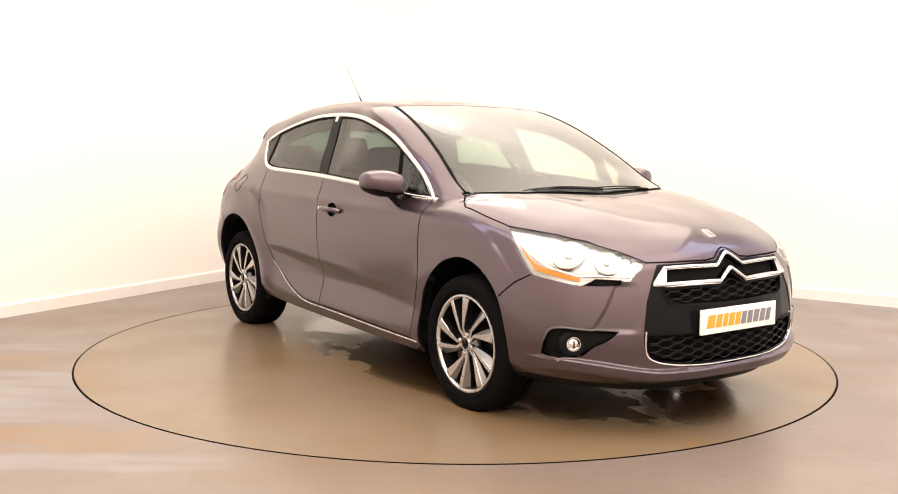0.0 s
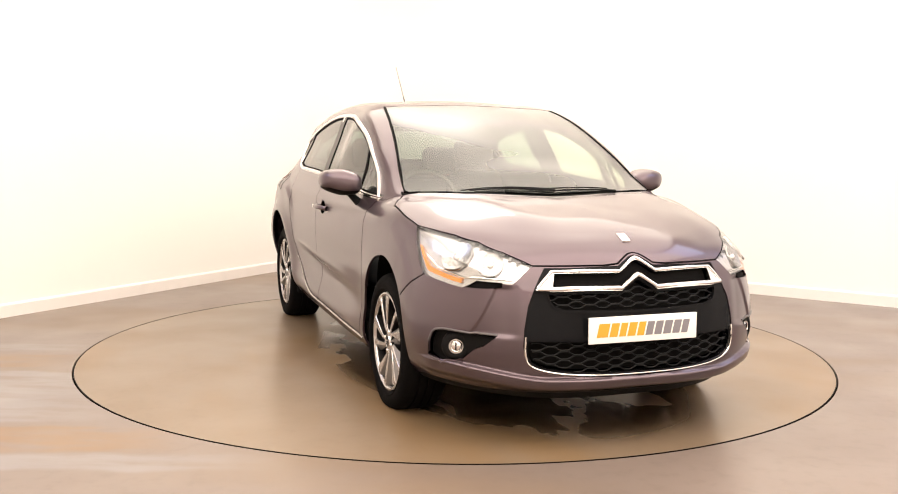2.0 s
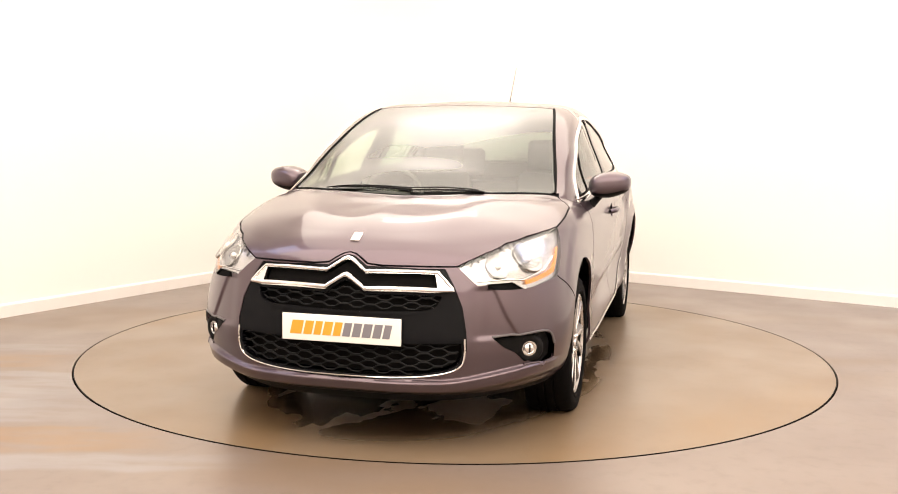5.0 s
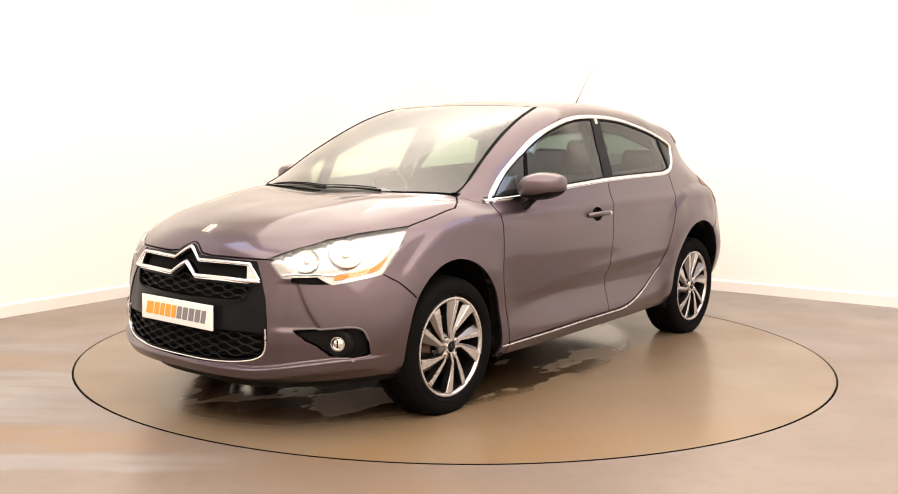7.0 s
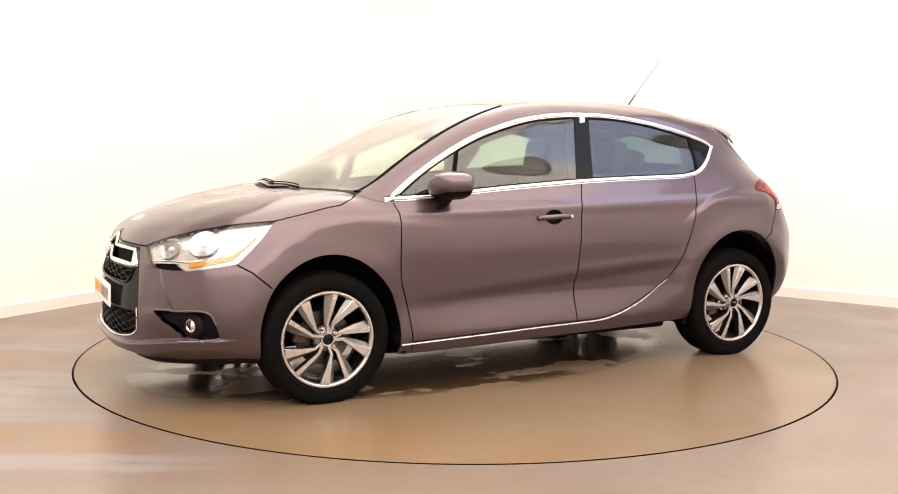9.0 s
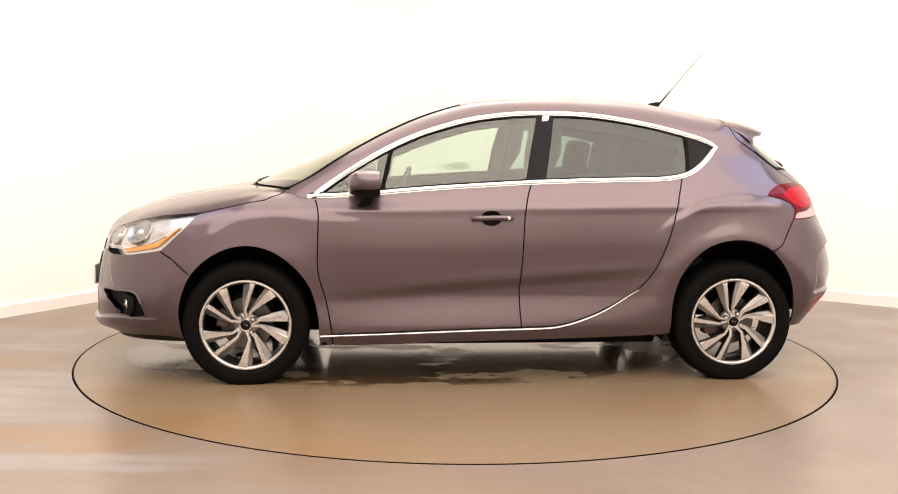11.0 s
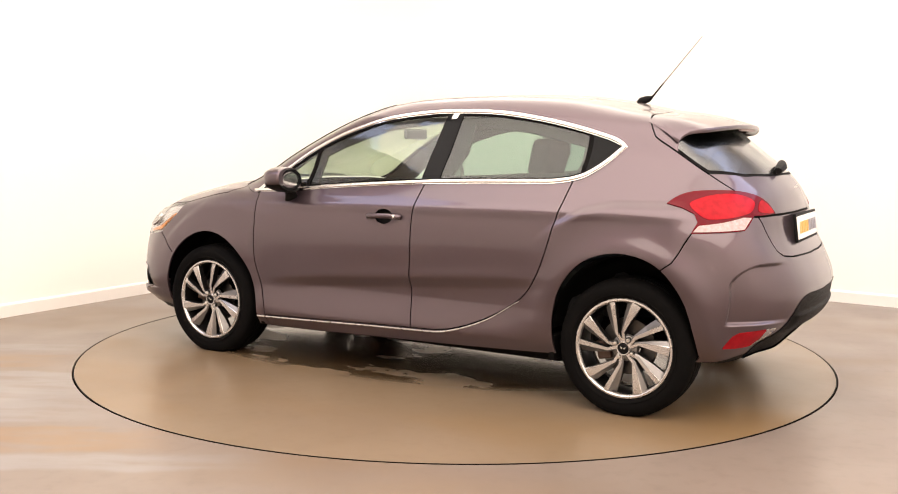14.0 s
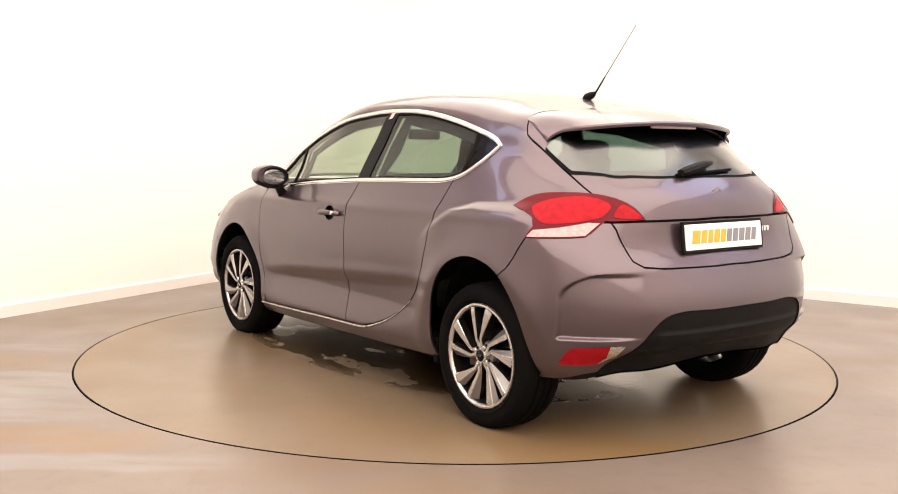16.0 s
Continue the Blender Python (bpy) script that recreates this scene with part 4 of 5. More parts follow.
def build_panels():
    made = {}
    rest = []
    for g in sorted(pieces(NAME == ""), key=len, reverse=True):
        c, zmin, zmax = PMID[g].mean(0), PMID[g][:, 2].min(), PMID[g][:, 2].max()
        centre = np.abs(POS[TRIS[g]][..., 1]).min() < 1e-3
        if len(g) < 25:
            rest += g
        elif c[0] > 1.15 and c[2] > 0.82 and centre:
            made["bonnet"] = panel("bonnet", g, PAINT, car, "")
        elif c[0] > 1.65 and centre:
            made["bumper"] = panel("front_bumper", g, PAINT, car, "")
        elif c[0] < -1.55 and c[2] > 0.76 and centre:
            made["tailgate"] = panel("tailgate" if c[2] > 0.95 else "tailgate_lower", g, PAINT, car, "")
        elif c[0] < -1.6 and centre:
            made["rear_bumper"] = panel("rear_bumper", g, PAINT, car, "")
        elif centre:
            made["shell"] = panel("body_shell", g, PAINT, car, "roof, pillars and rear quarters in mauve-grey paint")
        elif c[0] > 0.95:
            both("front_wing", g, PAINT, car)
        elif c[0] > -0.1:
            made["doors"] = both("front_door", g, PAINT, car)
        elif zmin < 0.6 and c[2] > 0.5:
            made["rear_doors"] = both("rear_door", g, PAINT, car)
        else:
            both("body_trim", g, PAINT, car)
    for g in pieces(np.isin(np.arange(len(TRIS)), rest)):
        both("body_filler", g, PAINT, car)
    panel("panel_joints", region("joint", "boot_lip"), SEAM, car, "dark recessed joints between the body panels", lift=-0.011, skirt=False)
    both("window_chrome", region("window_chrome"), CHROME, car, "polished chrome window surround", lift=0.005)
    both("window_seal", region("window_seal"), SEAM, car, "black rubber window seal", lift=0.0)
    both("pillar_chrome", region("pillar_chrome"), CHROME, car, "small chrome bar on the pillar", lift=0.004)
    both("pillar_trim", region("pillar_trim"), GLOSS_BLACK, car, "glossy dark door pillar", lift=0.001)
    both("window_divider", region("quarter_divider"), SEAM, car, lift=0.0)
    both("window_divider", region("rear_divider"), SEAM, car, lift=0.0)
    both("quarter_trim", region("quarter_trim"), GLOSS_BLACK, car, "black corner piece of the rear window", lift=-0.002)
    for g in pieces(NAME == "window"):
        x = PMID[g][:, 0].mean()
        kind, mat = ("quarter_light", GLASS) if x > 0.58 else ("front_window", GLASS) if x > -0.2 else ("rear_window", GLASS_DARK)
        if len(g) > 20:
            for ob in both(kind, g, mat, car, "see-through tinted side glass" if mat is GLASS_DARK else "clear side glass", lift=-0.004, skirt=False):
                ob.visible_shadow = False
    panel("windscreen", region("windscreen"), SCREEN, car, "clear laminated windscreen", lift=-0.002, skirt=False).visible_shadow = False
    both("windscreen_seal", region("windscreen_seal"), SEAM, car, "black seal along the windscreen", lift=0.004)
    panel("cowl", region("cowl"), PLASTIC, car, "black plastic cowl below the windscreen", lift=-0.014)
    panel("rear_screen", region("rear_glass"), GLASS_REAR, car, "tinted heated rear window", lift=-0.002, skirt=False).visible_shadow = False
    # nose
    panel("grille_panel", region("grille_panel"), GLOSS_BLACK, car, "gloss black grille surround", lift=-0.004, depth=0.03)
    panel("grille_chrome", region("grille_chrome"), CHROME, car, "chrome grille bars with a double chevron", lift=0.006, depth=0.014)
    panel("grille_strip", region("grille_strip"), GLOSS_BLACK, car, "thin glossy black strip under the upper grille", lift=0.003)
    panel("lower_grille_trim", region("lower_chrome"), CHROME, car, "thin chrome strip round the lower grille", lift=0.0015)
    panel("grille_slot", region("grille_slot"), SEAM, car, "dark slot between the chrome bars", lift=-0.022, depth=-0.02)
    panel("upper_grille_back", region("upper_grille"), SEAM, car, "black backing of the upper grille", lift=-0.045, depth=-0.04)
    panel("lower_grille_back", region("lower_grille"), SEAM, car, "black backing of the lower grille", lift=-0.055, depth=-0.05)
    # body-coloured grip recesses, their inner shade given as black
    for door, s in zip(made["doors"], (1, -1)):
        panel("handle_recess", region("handle_recess"), SEAM, door, "grip recess, blackened for the shade inside it", lift=-0.02, depth=-0.02, side=s)
    for s in (1, -1):
        pod = panel("fog_lamp_pod", region("fog_pod"), PLASTIC, car, "black plastic fog lamp recess", lift=-0.03, depth=-0.032, side=s)
        lamp = panel("headlamp", region("headlamp", "indicator"), LAMP_WHITE, car, "bright silver headlamp housing", lift=-0.016, depth=-0.014, side=s)
        panel("indicator", region("indicator"), AMBER, lamp, "amber turn indicator", lift=-0.004, depth=0.01, side=s)
        panel("lens_cover", region("headlamp", "indicator"), LENS, lamp, "clear lamp cover", lift=0.0, skirt=False, side=s).visible_shadow = False
        tail = panel("tail_lamp", region("tail_lamp"), RED_DEEP, car, "dark red wrap-round tail lamp", lift=0.004, side=s)
        panel("brake_lens", region("tail_red"), RED_LENS, tail, "bright red lens", lift=0.006, side=s)
        panel("reversing_lens", region("tail_clear"), CLEAR_LENS, tail, "clear ribbed lens strip", lift=0.006, side=s)
        panel("rear_reflector", region("reflector"), RED_LENS, car, "red bumper reflector", lift=0.002, side=s)
        panel("reflector_trim", region("reflector_trim"), SATIN, car, "small silver end piece beside the reflector", lift=0.002, side=s)
    panel("rear_valance", region("valance"), PLASTIC, car, "black plastic lower rear bumper", lift=-0.005, depth=-0.008)
    panel("rear_screen_seal", region("rear_glass_seal"), SEAM, car, "black edge of the rear window", lift=0.0)
    panel("undertray", region("undertray"), PLASTIC, car, "black plastic lower edge of the body", lift=-0.003)
    both("lamp_notch", region("lamp_notch"), SEAM, car, "dark gap below the headlamp", lift=-0.008, depth=-0.01)
    # dark lining inside all opaque panels
    solid = region("", "pillar_trim", "window_chrome", "window_seal", "quarter_trim", "cowl", "joint", "windscreen_seal", "quarter_divider")
    solid = solid[(PMID[solid][:, 0] < 1.12) & (PMID[solid][:, 0] > -1.85) & (PMID[solid][:, 2] > np.where(np.abs(PMID[solid][:, 0]) > 0.85, 0.80, 0.3))]
    panel("cabin_lining", solid, LINING, car, "grey cabin lining", lift=-0.030, skirt=False)
    return made


PANELS = build_panels()


def skin_side(x, z, lift=0.0):
    p = BVH.ray_cast(Vector((x, 3, z)), Vector((0, -1, 0)))
    return p[0] + p[1] * (lift if p[1].y > 0 else -lift)


def skin_ahead(y, z, lift=0.0, sign=1):
    p = BVH.ray_cast(Vector((4 * sign, abs(y), z)), Vector((-sign, 0, 0)))
    q = p[0] + p[1] * (lift if p[1].x * sign > 0 else -lift)
    return Vector((q.x, q.y if y >= 0 else -q.y, q.z))


def skin_above(x, y, lift=0.0):
    p = BVH.ray_cast(Vector((x, max(abs(y), 0.002), 3)), Vector((0, 0, -1)))
    q = p[0] + p[1] * (lift if p[1].z > 0 else -lift)
    return Vector((q.x, q.y if y >= 0 else -q.y, q.z))


# ---- wheels ----
TYRE_R, RIM_R, GROW = 0.331, 0.237, 1.045


def build_wheel():
    """A wheel with its outer face towards +y, its middle at the origin."""
    bm = bmesh.new()
    lathe(bm, [(0.212, -0.19), (0.222, -0.185), (0.205, -0.14), (0.200, -0.05), (0.206, -0.012)], 64)
    wheel = part("wheel", bm, ALLOY_DARK, car, "dark inner barrel of the alloy wheel")
    bm = bmesh.new()
    prof = [(0.214, -0.195), (0.232, -0.205), (0.270, -0.218), (0.300, -0.212), (0.314, -0.198), (0.321, -0.180), (0.322, -0.150), (0.314, -0.148), (0.314, -0.142), (0.3235, -0.140), (0.324, -0.112),
            (0.315, -0.110), (0.315, -0.104), (0.324, -0.102), (0.3235, -0.072), (0.314, -0.070), (0.314, -0.064), (0.322, -0.062), (0.3205, -0.030), (0.313, -0.012), (0.302, 0.000), (0.272, 0.010),
            (0.250, 0.006), (0.247, 0.009), (0.240, 0.006), (0.232, -0.003), (0.226, -0.012), (0.214, -0.016)]
    lathe(bm, [(RIM_R + (r - 0.226) * (TYRE_R - RIM_R) / 0.098 if r > 0.226 else r * GROW, a) for r, a in prof], 144, closed=False)
    for v in bm.verts:
        r = math.hypot(v.co.x, v.co.z)
        if 0.3 < r and (-0.05 < v.co.y < -0.005 or -0.215 < v.co.y < -0.175):
            k = round(math.atan2(v.co.z, v.co.x) / (2 * math.pi) * 144)
            if k % 3 == 0:
                v.co.x *= 0.994
                v.co.z *= 0.994
    part("tyre", bm, RUBBER, wheel, "black treaded rubber tyre", sharp=50)
    bm = bmesh.new()
    lathe(bm, [(0.2055, -0.040), (0.2085, -0.014), (0.2125, -0.004), (0.2180, 0.000), (0.2255, -0.001), (0.2280, -0.005), (0.2280, -0.012)], 96)
    part("rim_lip", bm, ALLOY, wheel, "bright machined rim lip")
    # five forked pairs: a narrow arm and a broad blade meeting in an elbow near the hub
    for path, widths, facet in ((((-17, 0.212), (-20.5, 0.135), (-28, 0.076), (-14, 0.030)), (0.0125, 0.0095, 0.0070, 0.0075), (0.034, 0.022, 0.007, 0.003)),
                                (((13.5, 0.212), (7.5, 0.135), (-5, 0.074), (2, 0.030)), (0.0235, 0.0135, 0.0065, 0.0075), (0.024, 0.015, 0.004, 0.002))):
        pts = [(-r * math.sin(radians(a)), r * math.cos(radians(a)), w, f) for (a, r), w, f in zip(path, widths, facet)]
        mesh = None
        for k in range(5):
            turn = pose(0, 0, 0, 0, -72 * k, 0)
            if mesh is None:
                bm = bmesh.new()
                rows, steps = [], 15
                knots = [pts[0]] + [tuple(a + (b - a) * i / 5 for a, b in zip(p, q)) for p, q in zip(pts, pts[1:]) for i in range(1, 6)]
                for i, (px, pz, half, fac) in enumerate(knots):
                    a, b = knots[max(i - 1, 0)], knots[min(i + 1, steps)]
                    dx, dz = b[0] - a[0], b[1] - a[1]
                    ln = math.hypot(dx, dz)
                    ux, uz = dz / ln, -dx / ln
                    if ux * pz - uz * px < 0:
                        ux, uz = -ux, -uz
                    f = math.hypot(px, pz) / 0.212
                    y = 0.0 - 0.015 * (1 - f) ** 1.5 - (0.002 if i == 0 else 0.0)
                    for off, yy in ((-half, y - 0.040), (-half, y - 0.004), (-half * 0.86, y), (half * 0.86, y), (half, y - 0.003), (half + fac, y - 0.004 - fac * 0.75), (half + fac, y - 0.045)):
                        rows.append(bm.verts.new((px + ux * off, yy, pz + uz * off)))
                for i in range(steps):
                    for j in range(7):
                        a, b = i * 7 + j, i * 7 + (j + 1) % 7
                        bm.faces.new((rows[a], rows[b], rows[b + 7], rows[a + 7]))
                bmesh.ops.recalc_face_normals(bm, faces=bm.faces[:])
                first = part("spoke", bm, ALLOY, wheel, "machined swept spoke with a grey scooped flank", turn, sharp=26)
                mesh = first.data
                mesh.materials.append(ALLOY_DARK)
                mesh.materials.append(ALLOY_GREY)
                for p in mesh.polygons:
                    p.material_index = (1, 0, 0, 0, 2, 1, 1)[p.index % 7]
            else:
                put("spoke", mesh, wheel, "machined swept spoke with a grey scooped flank", turn)
    bm = bmesh.new()
    lathe(bm, [(0.0, -0.012), (0.034, -0.012), (0.037, -0.018), (0.058, -0.026), (0.064, -0.032), (0.066, -0.05)], 40)
    part("hub", bm, ALLOY_GREY, wheel, "grey alloy hub")
    bm = bmesh.new()
    lathe(bm, [(0.0, -0.003), (0.022, -0.004), (0.026, -0.007), (0.028, -0.013)], 32)
    cap = part("centre_cap", bm, GLOSS_BLACK, wheel, "black centre cap with a small silver mark")
    bm = bmesh.new()
    for s in (1, -1):
        vs = [bm.verts.new((s * x, -0.0015, z)) for x, z in ((0.002, 0.004), (0.013, 0.010), (0.011, 0.001), (0.004, -0.003))]
        bm.faces.new(vs if s > 0 else vs[::-1])
    bmesh.ops.solidify(bm, geom=bm.faces[:], thickness=0.0015)
    part("cap_ring", lathe(bmesh.new(), [(0.0265, -0.012), (0.0275, -0.004), (0.031, -0.003), (0.034, -0.012)], 36), ALLOY, wheel, "bright ring round the cap")
    part("cap_mark", bm, SATIN, cap, "silver mark")
    for k in range(4):
        bm = bmesh.new()
        lathe(bm, [(0.0, 0.006), (0.008, 0.005), (0.0105, 0.0), (0.011, -0.02)], 12)
        a = radians(90 * k + 25)
        part("wheel_bolt", bm, SATIN, wheel, m=pose(0.047 * math.cos(a), -0.008, 0.047 * math.sin(a)), sharp=30)
        bm = bmesh.new()
        lathe(bm, [(0.010, -0.012), (0.0115, -0.009), (0.0135, -0.010), (0.014, -0.02)], 20)
        part("bolt_seat", bm, ALLOY_DARK, wheel, m=pose(0.047 * math.cos(a), -0.002, 0.047 * math.sin(a)))
    bm = bmesh.new()
    lathe(bm, [(0.06, -0.095), (0.062, -0.075), (0.135, -0.072), (0.137, -0.098), (0.06, -0.1)], 56)
    part("brake_disc", bm, DISC, wheel, "worn steel brake disc")
    bm = bmesh.new()
    box(bm, (-0.045, -0.13, 0.085), (0.045, -0.055, 0.155), 0.012, pose(0, 0, 0, 0, 105, 0))
    part("brake_caliper", bm, CALIPER, wheel, "rusty brake caliper")
    grown = {o.data for o in wheel.children if o.name.split(".")[0] in ("spoke", "rim_lip")} | {wheel.data}
    for me in grown:
        me.transform(Matrix.Diagonal((GROW, 1, GROW, 1)))
    return wheel


def settle(w, spin, hub):
    """Flattens the foot of a tyre on the ground and bulges it a little there."""
    tyre = [o for o in w.children if o.name.startswith("tyre")][0]
    tyre.data = tyre.data.copy()
    tyre.data.transform(pose(0, 0, 0, 0, spin, 0))
    tyre.matrix_basis = pose(0, 0, 0, 0, -spin, 0)
    for v in tyre.data.vertices:
        k = max(0.0, (-v.co.z - hub * 0.72) / (hub * 0.28)) if -v.co.z < hub else 1.0
        v.co.y += (0.008 if v.co.y > -0.1 else -0.008) * k * k
        v.co.z = max(v.co.z, -hub)


WHEEL_Y = 0.872
wheel = build_wheel()
# turn of each wheel as the car was left standing, and the height of its hub over the ground
RISE = 0.005
for fore, side, spin, hub in ((1.306, 1, -27, 0.315), (-1.306, 1, -2, 0.320), (1.306, -1, 12, 0.315), (-1.306, -1, 30, 0.320)):
    m = pose(fore, side * (WHEEL_Y - (0.016 if fore > 0 else 0.006)), hub - RISE) @ pose(0, 0, 0, 0, 0, 0 if side > 0 else 180) @ pose(0, 0, 0, 0, spin, 0)
    each = wheel if (fore, side) == (1.306, 1) else copy_thing(wheel, m)
    each.matrix_basis = m
    if each is not wheel:
        settle(each, spin, hub)
settle(wheel, -27, 0.315)


# ---- underside ----
def build_underside():
    for name, label, lo, hi, edge in (
            ("floor_pan", "black underbody", (-0.93, -0.68, 0.165), (0.93, 0.68, 0.30), 0.03),
            ("sill_shelf", "", (-0.93, -0.82, 0.235), (0.93, 0.82, 0.297), 0.02),
            ("rear_tray", "", (-1.74, -0.58, 0.30), (-0.90, 0.58, 0.42), 0.03),
            ("engine_tray", "", (0.90, -0.50, 0.21), (1.85, 0.50, 0.34), 0.03),
            ("splash_flap", "black rubber splash flap", (0.885, -0.845, 0.20), (0.915, 0.845, 0.337), 0.008),
            ("splash_flap", "black rubber splash flap", (-0.950, -0.845, 0.21), (-0.920, 0.845, 0.337), 0.008),
            # unseen tray added to stop light leaking under the front bumper
            ("front_shade_tray", "", (1.66, -0.56, 0.205), (1.90, 0.56, 0.25), 0.015),
            ("chin_tray", "", (1.88, -0.36, 0.207), (2.03, 0.36, 0.252), 0.015)):
        bm = bmesh.new()
        box(bm, lo, hi, edge)
        part(name, bm, SEAM, car, label)
    for x in (1.306, -1.306):
        for s in (1, -1):
            bm = bmesh.new()
            n, r = 28, 0.405
            rows = []
            for k in range(n + 1):
                a = radians(2 + 176 * k / n)
                rows.append([bm.verts.new((x + rr * math.cos(a), s * y, 0.335 + rr * math.sin(a))) for rr, y in ((r - 0.012 + 0.024 * math.sin(a) ** 2, 0.79 + 0.06 * math.sin(a) ** 2), (r, 0.77), (r, 0.60), (r - 0.03, 0.57), (0.12, 0.56))])
            for a, b in zip(rows, rows[1:]):
                for i in range(4):
                    bm.faces.new((a[i], b[i], b[i + 1], a[i + 1]))
            part("arch_liner", bm, SEAM, car, "black wheel arch liner")
    for x in (-1.306, 1.306):
        bm = bmesh.new()
        tube(bm, [(x, -0.62, 0.31), (x, 0.62, 0.31)], 0.035, 12)
        part("axle", bm, SEAM, car, "dark axle beam")


build_underside()


# ---- grille, lamps and badges ----
def lattice(name, rows, amp, halfw, back):
    bm = bmesh.new()
    for z, y1, phase in rows:
        pts = []
        n = max(8, int(y1 / 0.008))
        for k in range(-n, n + 1):
            y = y1 * k / n
            zz = z + amp * max(-0.7, min(0.7, math.cos(y * 2 * math.pi / 0.115 + phase))) / 0.7
            p = skin_ahead(y, zz, -back)
            pts.append(p)
        tube(bm, pts, halfw, 6, flat=0.8)
    part(name, bm, GRILLE, car, "black honeycomb grille bars")


lattice("upper_grille_mesh", [(.594, .375, 0), (.606, .385, math.pi), (.628, .395, 0), (.640, .40, math.pi), (.660, .075, 0)], 0.0075, 0.0045, 0.012)
lattice("lower_grille_mesh", [(.325, .30, 0), (.345, .42, math.pi), (.362, .46, 0), (.382, .47, math.pi), (.399, .475, 0), (.419, .48, math.pi), (.436, .48, 0)], 0.0075, 0.0045, 0.014)


for s in (1, -1):
    bm = bmesh.new()
    ring = [skin_side(x, z, 0.0015) for x, z in inset(CHROME_OUT, 0.0108)]
    tube(bm, [Vector((p.x, s * p.y, p.z)) for p in ring], 0.0105, 10, closed=True)
    part("window_moulding", bm, CHROME, car, "rounded polished chrome window moulding")
for line, r in (([(.445, .667), (.415, .70), (.380, .733), (.27, .735), (.085, .731), (.03, .768), (0, .783)], 0.0072), ([(.445, .664), (.38, .663), (.085, .663), (.03, .700), (0, .716)], 0.0092)):
    half = [skin_ahead(y, z, 0.006) for y, z in line]
    bm = bmesh.new()
    tube(bm, half + [Vector((p.x, -p.y, p.z)) for p in half[-2::-1]], r, 10)
    part("grille_bar", bm, CHROME, car, "rounded chrome grille bar with a chevron")
half = [skin_ahead(y, z, 0.002) for y, z in spline([(.503, .47), (.503, .40), (.49, .36), (.455, .337), (.384, .320), (.291, .310), (.152, .304), (0.0, .302)], 5)]
bm = bmesh.new()
tube(bm, half + [Vector((p.x, -p.y, p.z)) for p in half[-2::-1]], 0.0042, 8)
part("lower_grille_moulding", bm, CHROME, car, "thin rounded chrome moulding")


def lamp_bowl(x, y, z, r, turn, parent, s):
    bm = bmesh.new()
    lathe(bm, [(r * 0.25, -0.007), (r * 0.6, -0.005), (r * 0.88, -0.001), (r, 0.001), (r * 1.03, -0.001), (r * 1.04, -0.010)], 40, "x")
    d = Vector((turn[0], s * turn[1], turn[2]))
    m = Matrix.Translation((x, s * y, z)) @ d.to_track_quat("X", "Z").to_matrix().to_4x4()
    bowl = part("reflector_bowl", bm, BOWL, parent, "polished round lamp reflector", m)
    bm = bmesh.new()
    lathe(bm, [(0.0, 0.004), (r * 0.16, 0.003), (r * 0.24, -0.001), (r * 0.28, -0.008)], 20, "x")
    part("bulb_cap", bm, SATIN, bowl, "silver bulb shield")
    return bowl


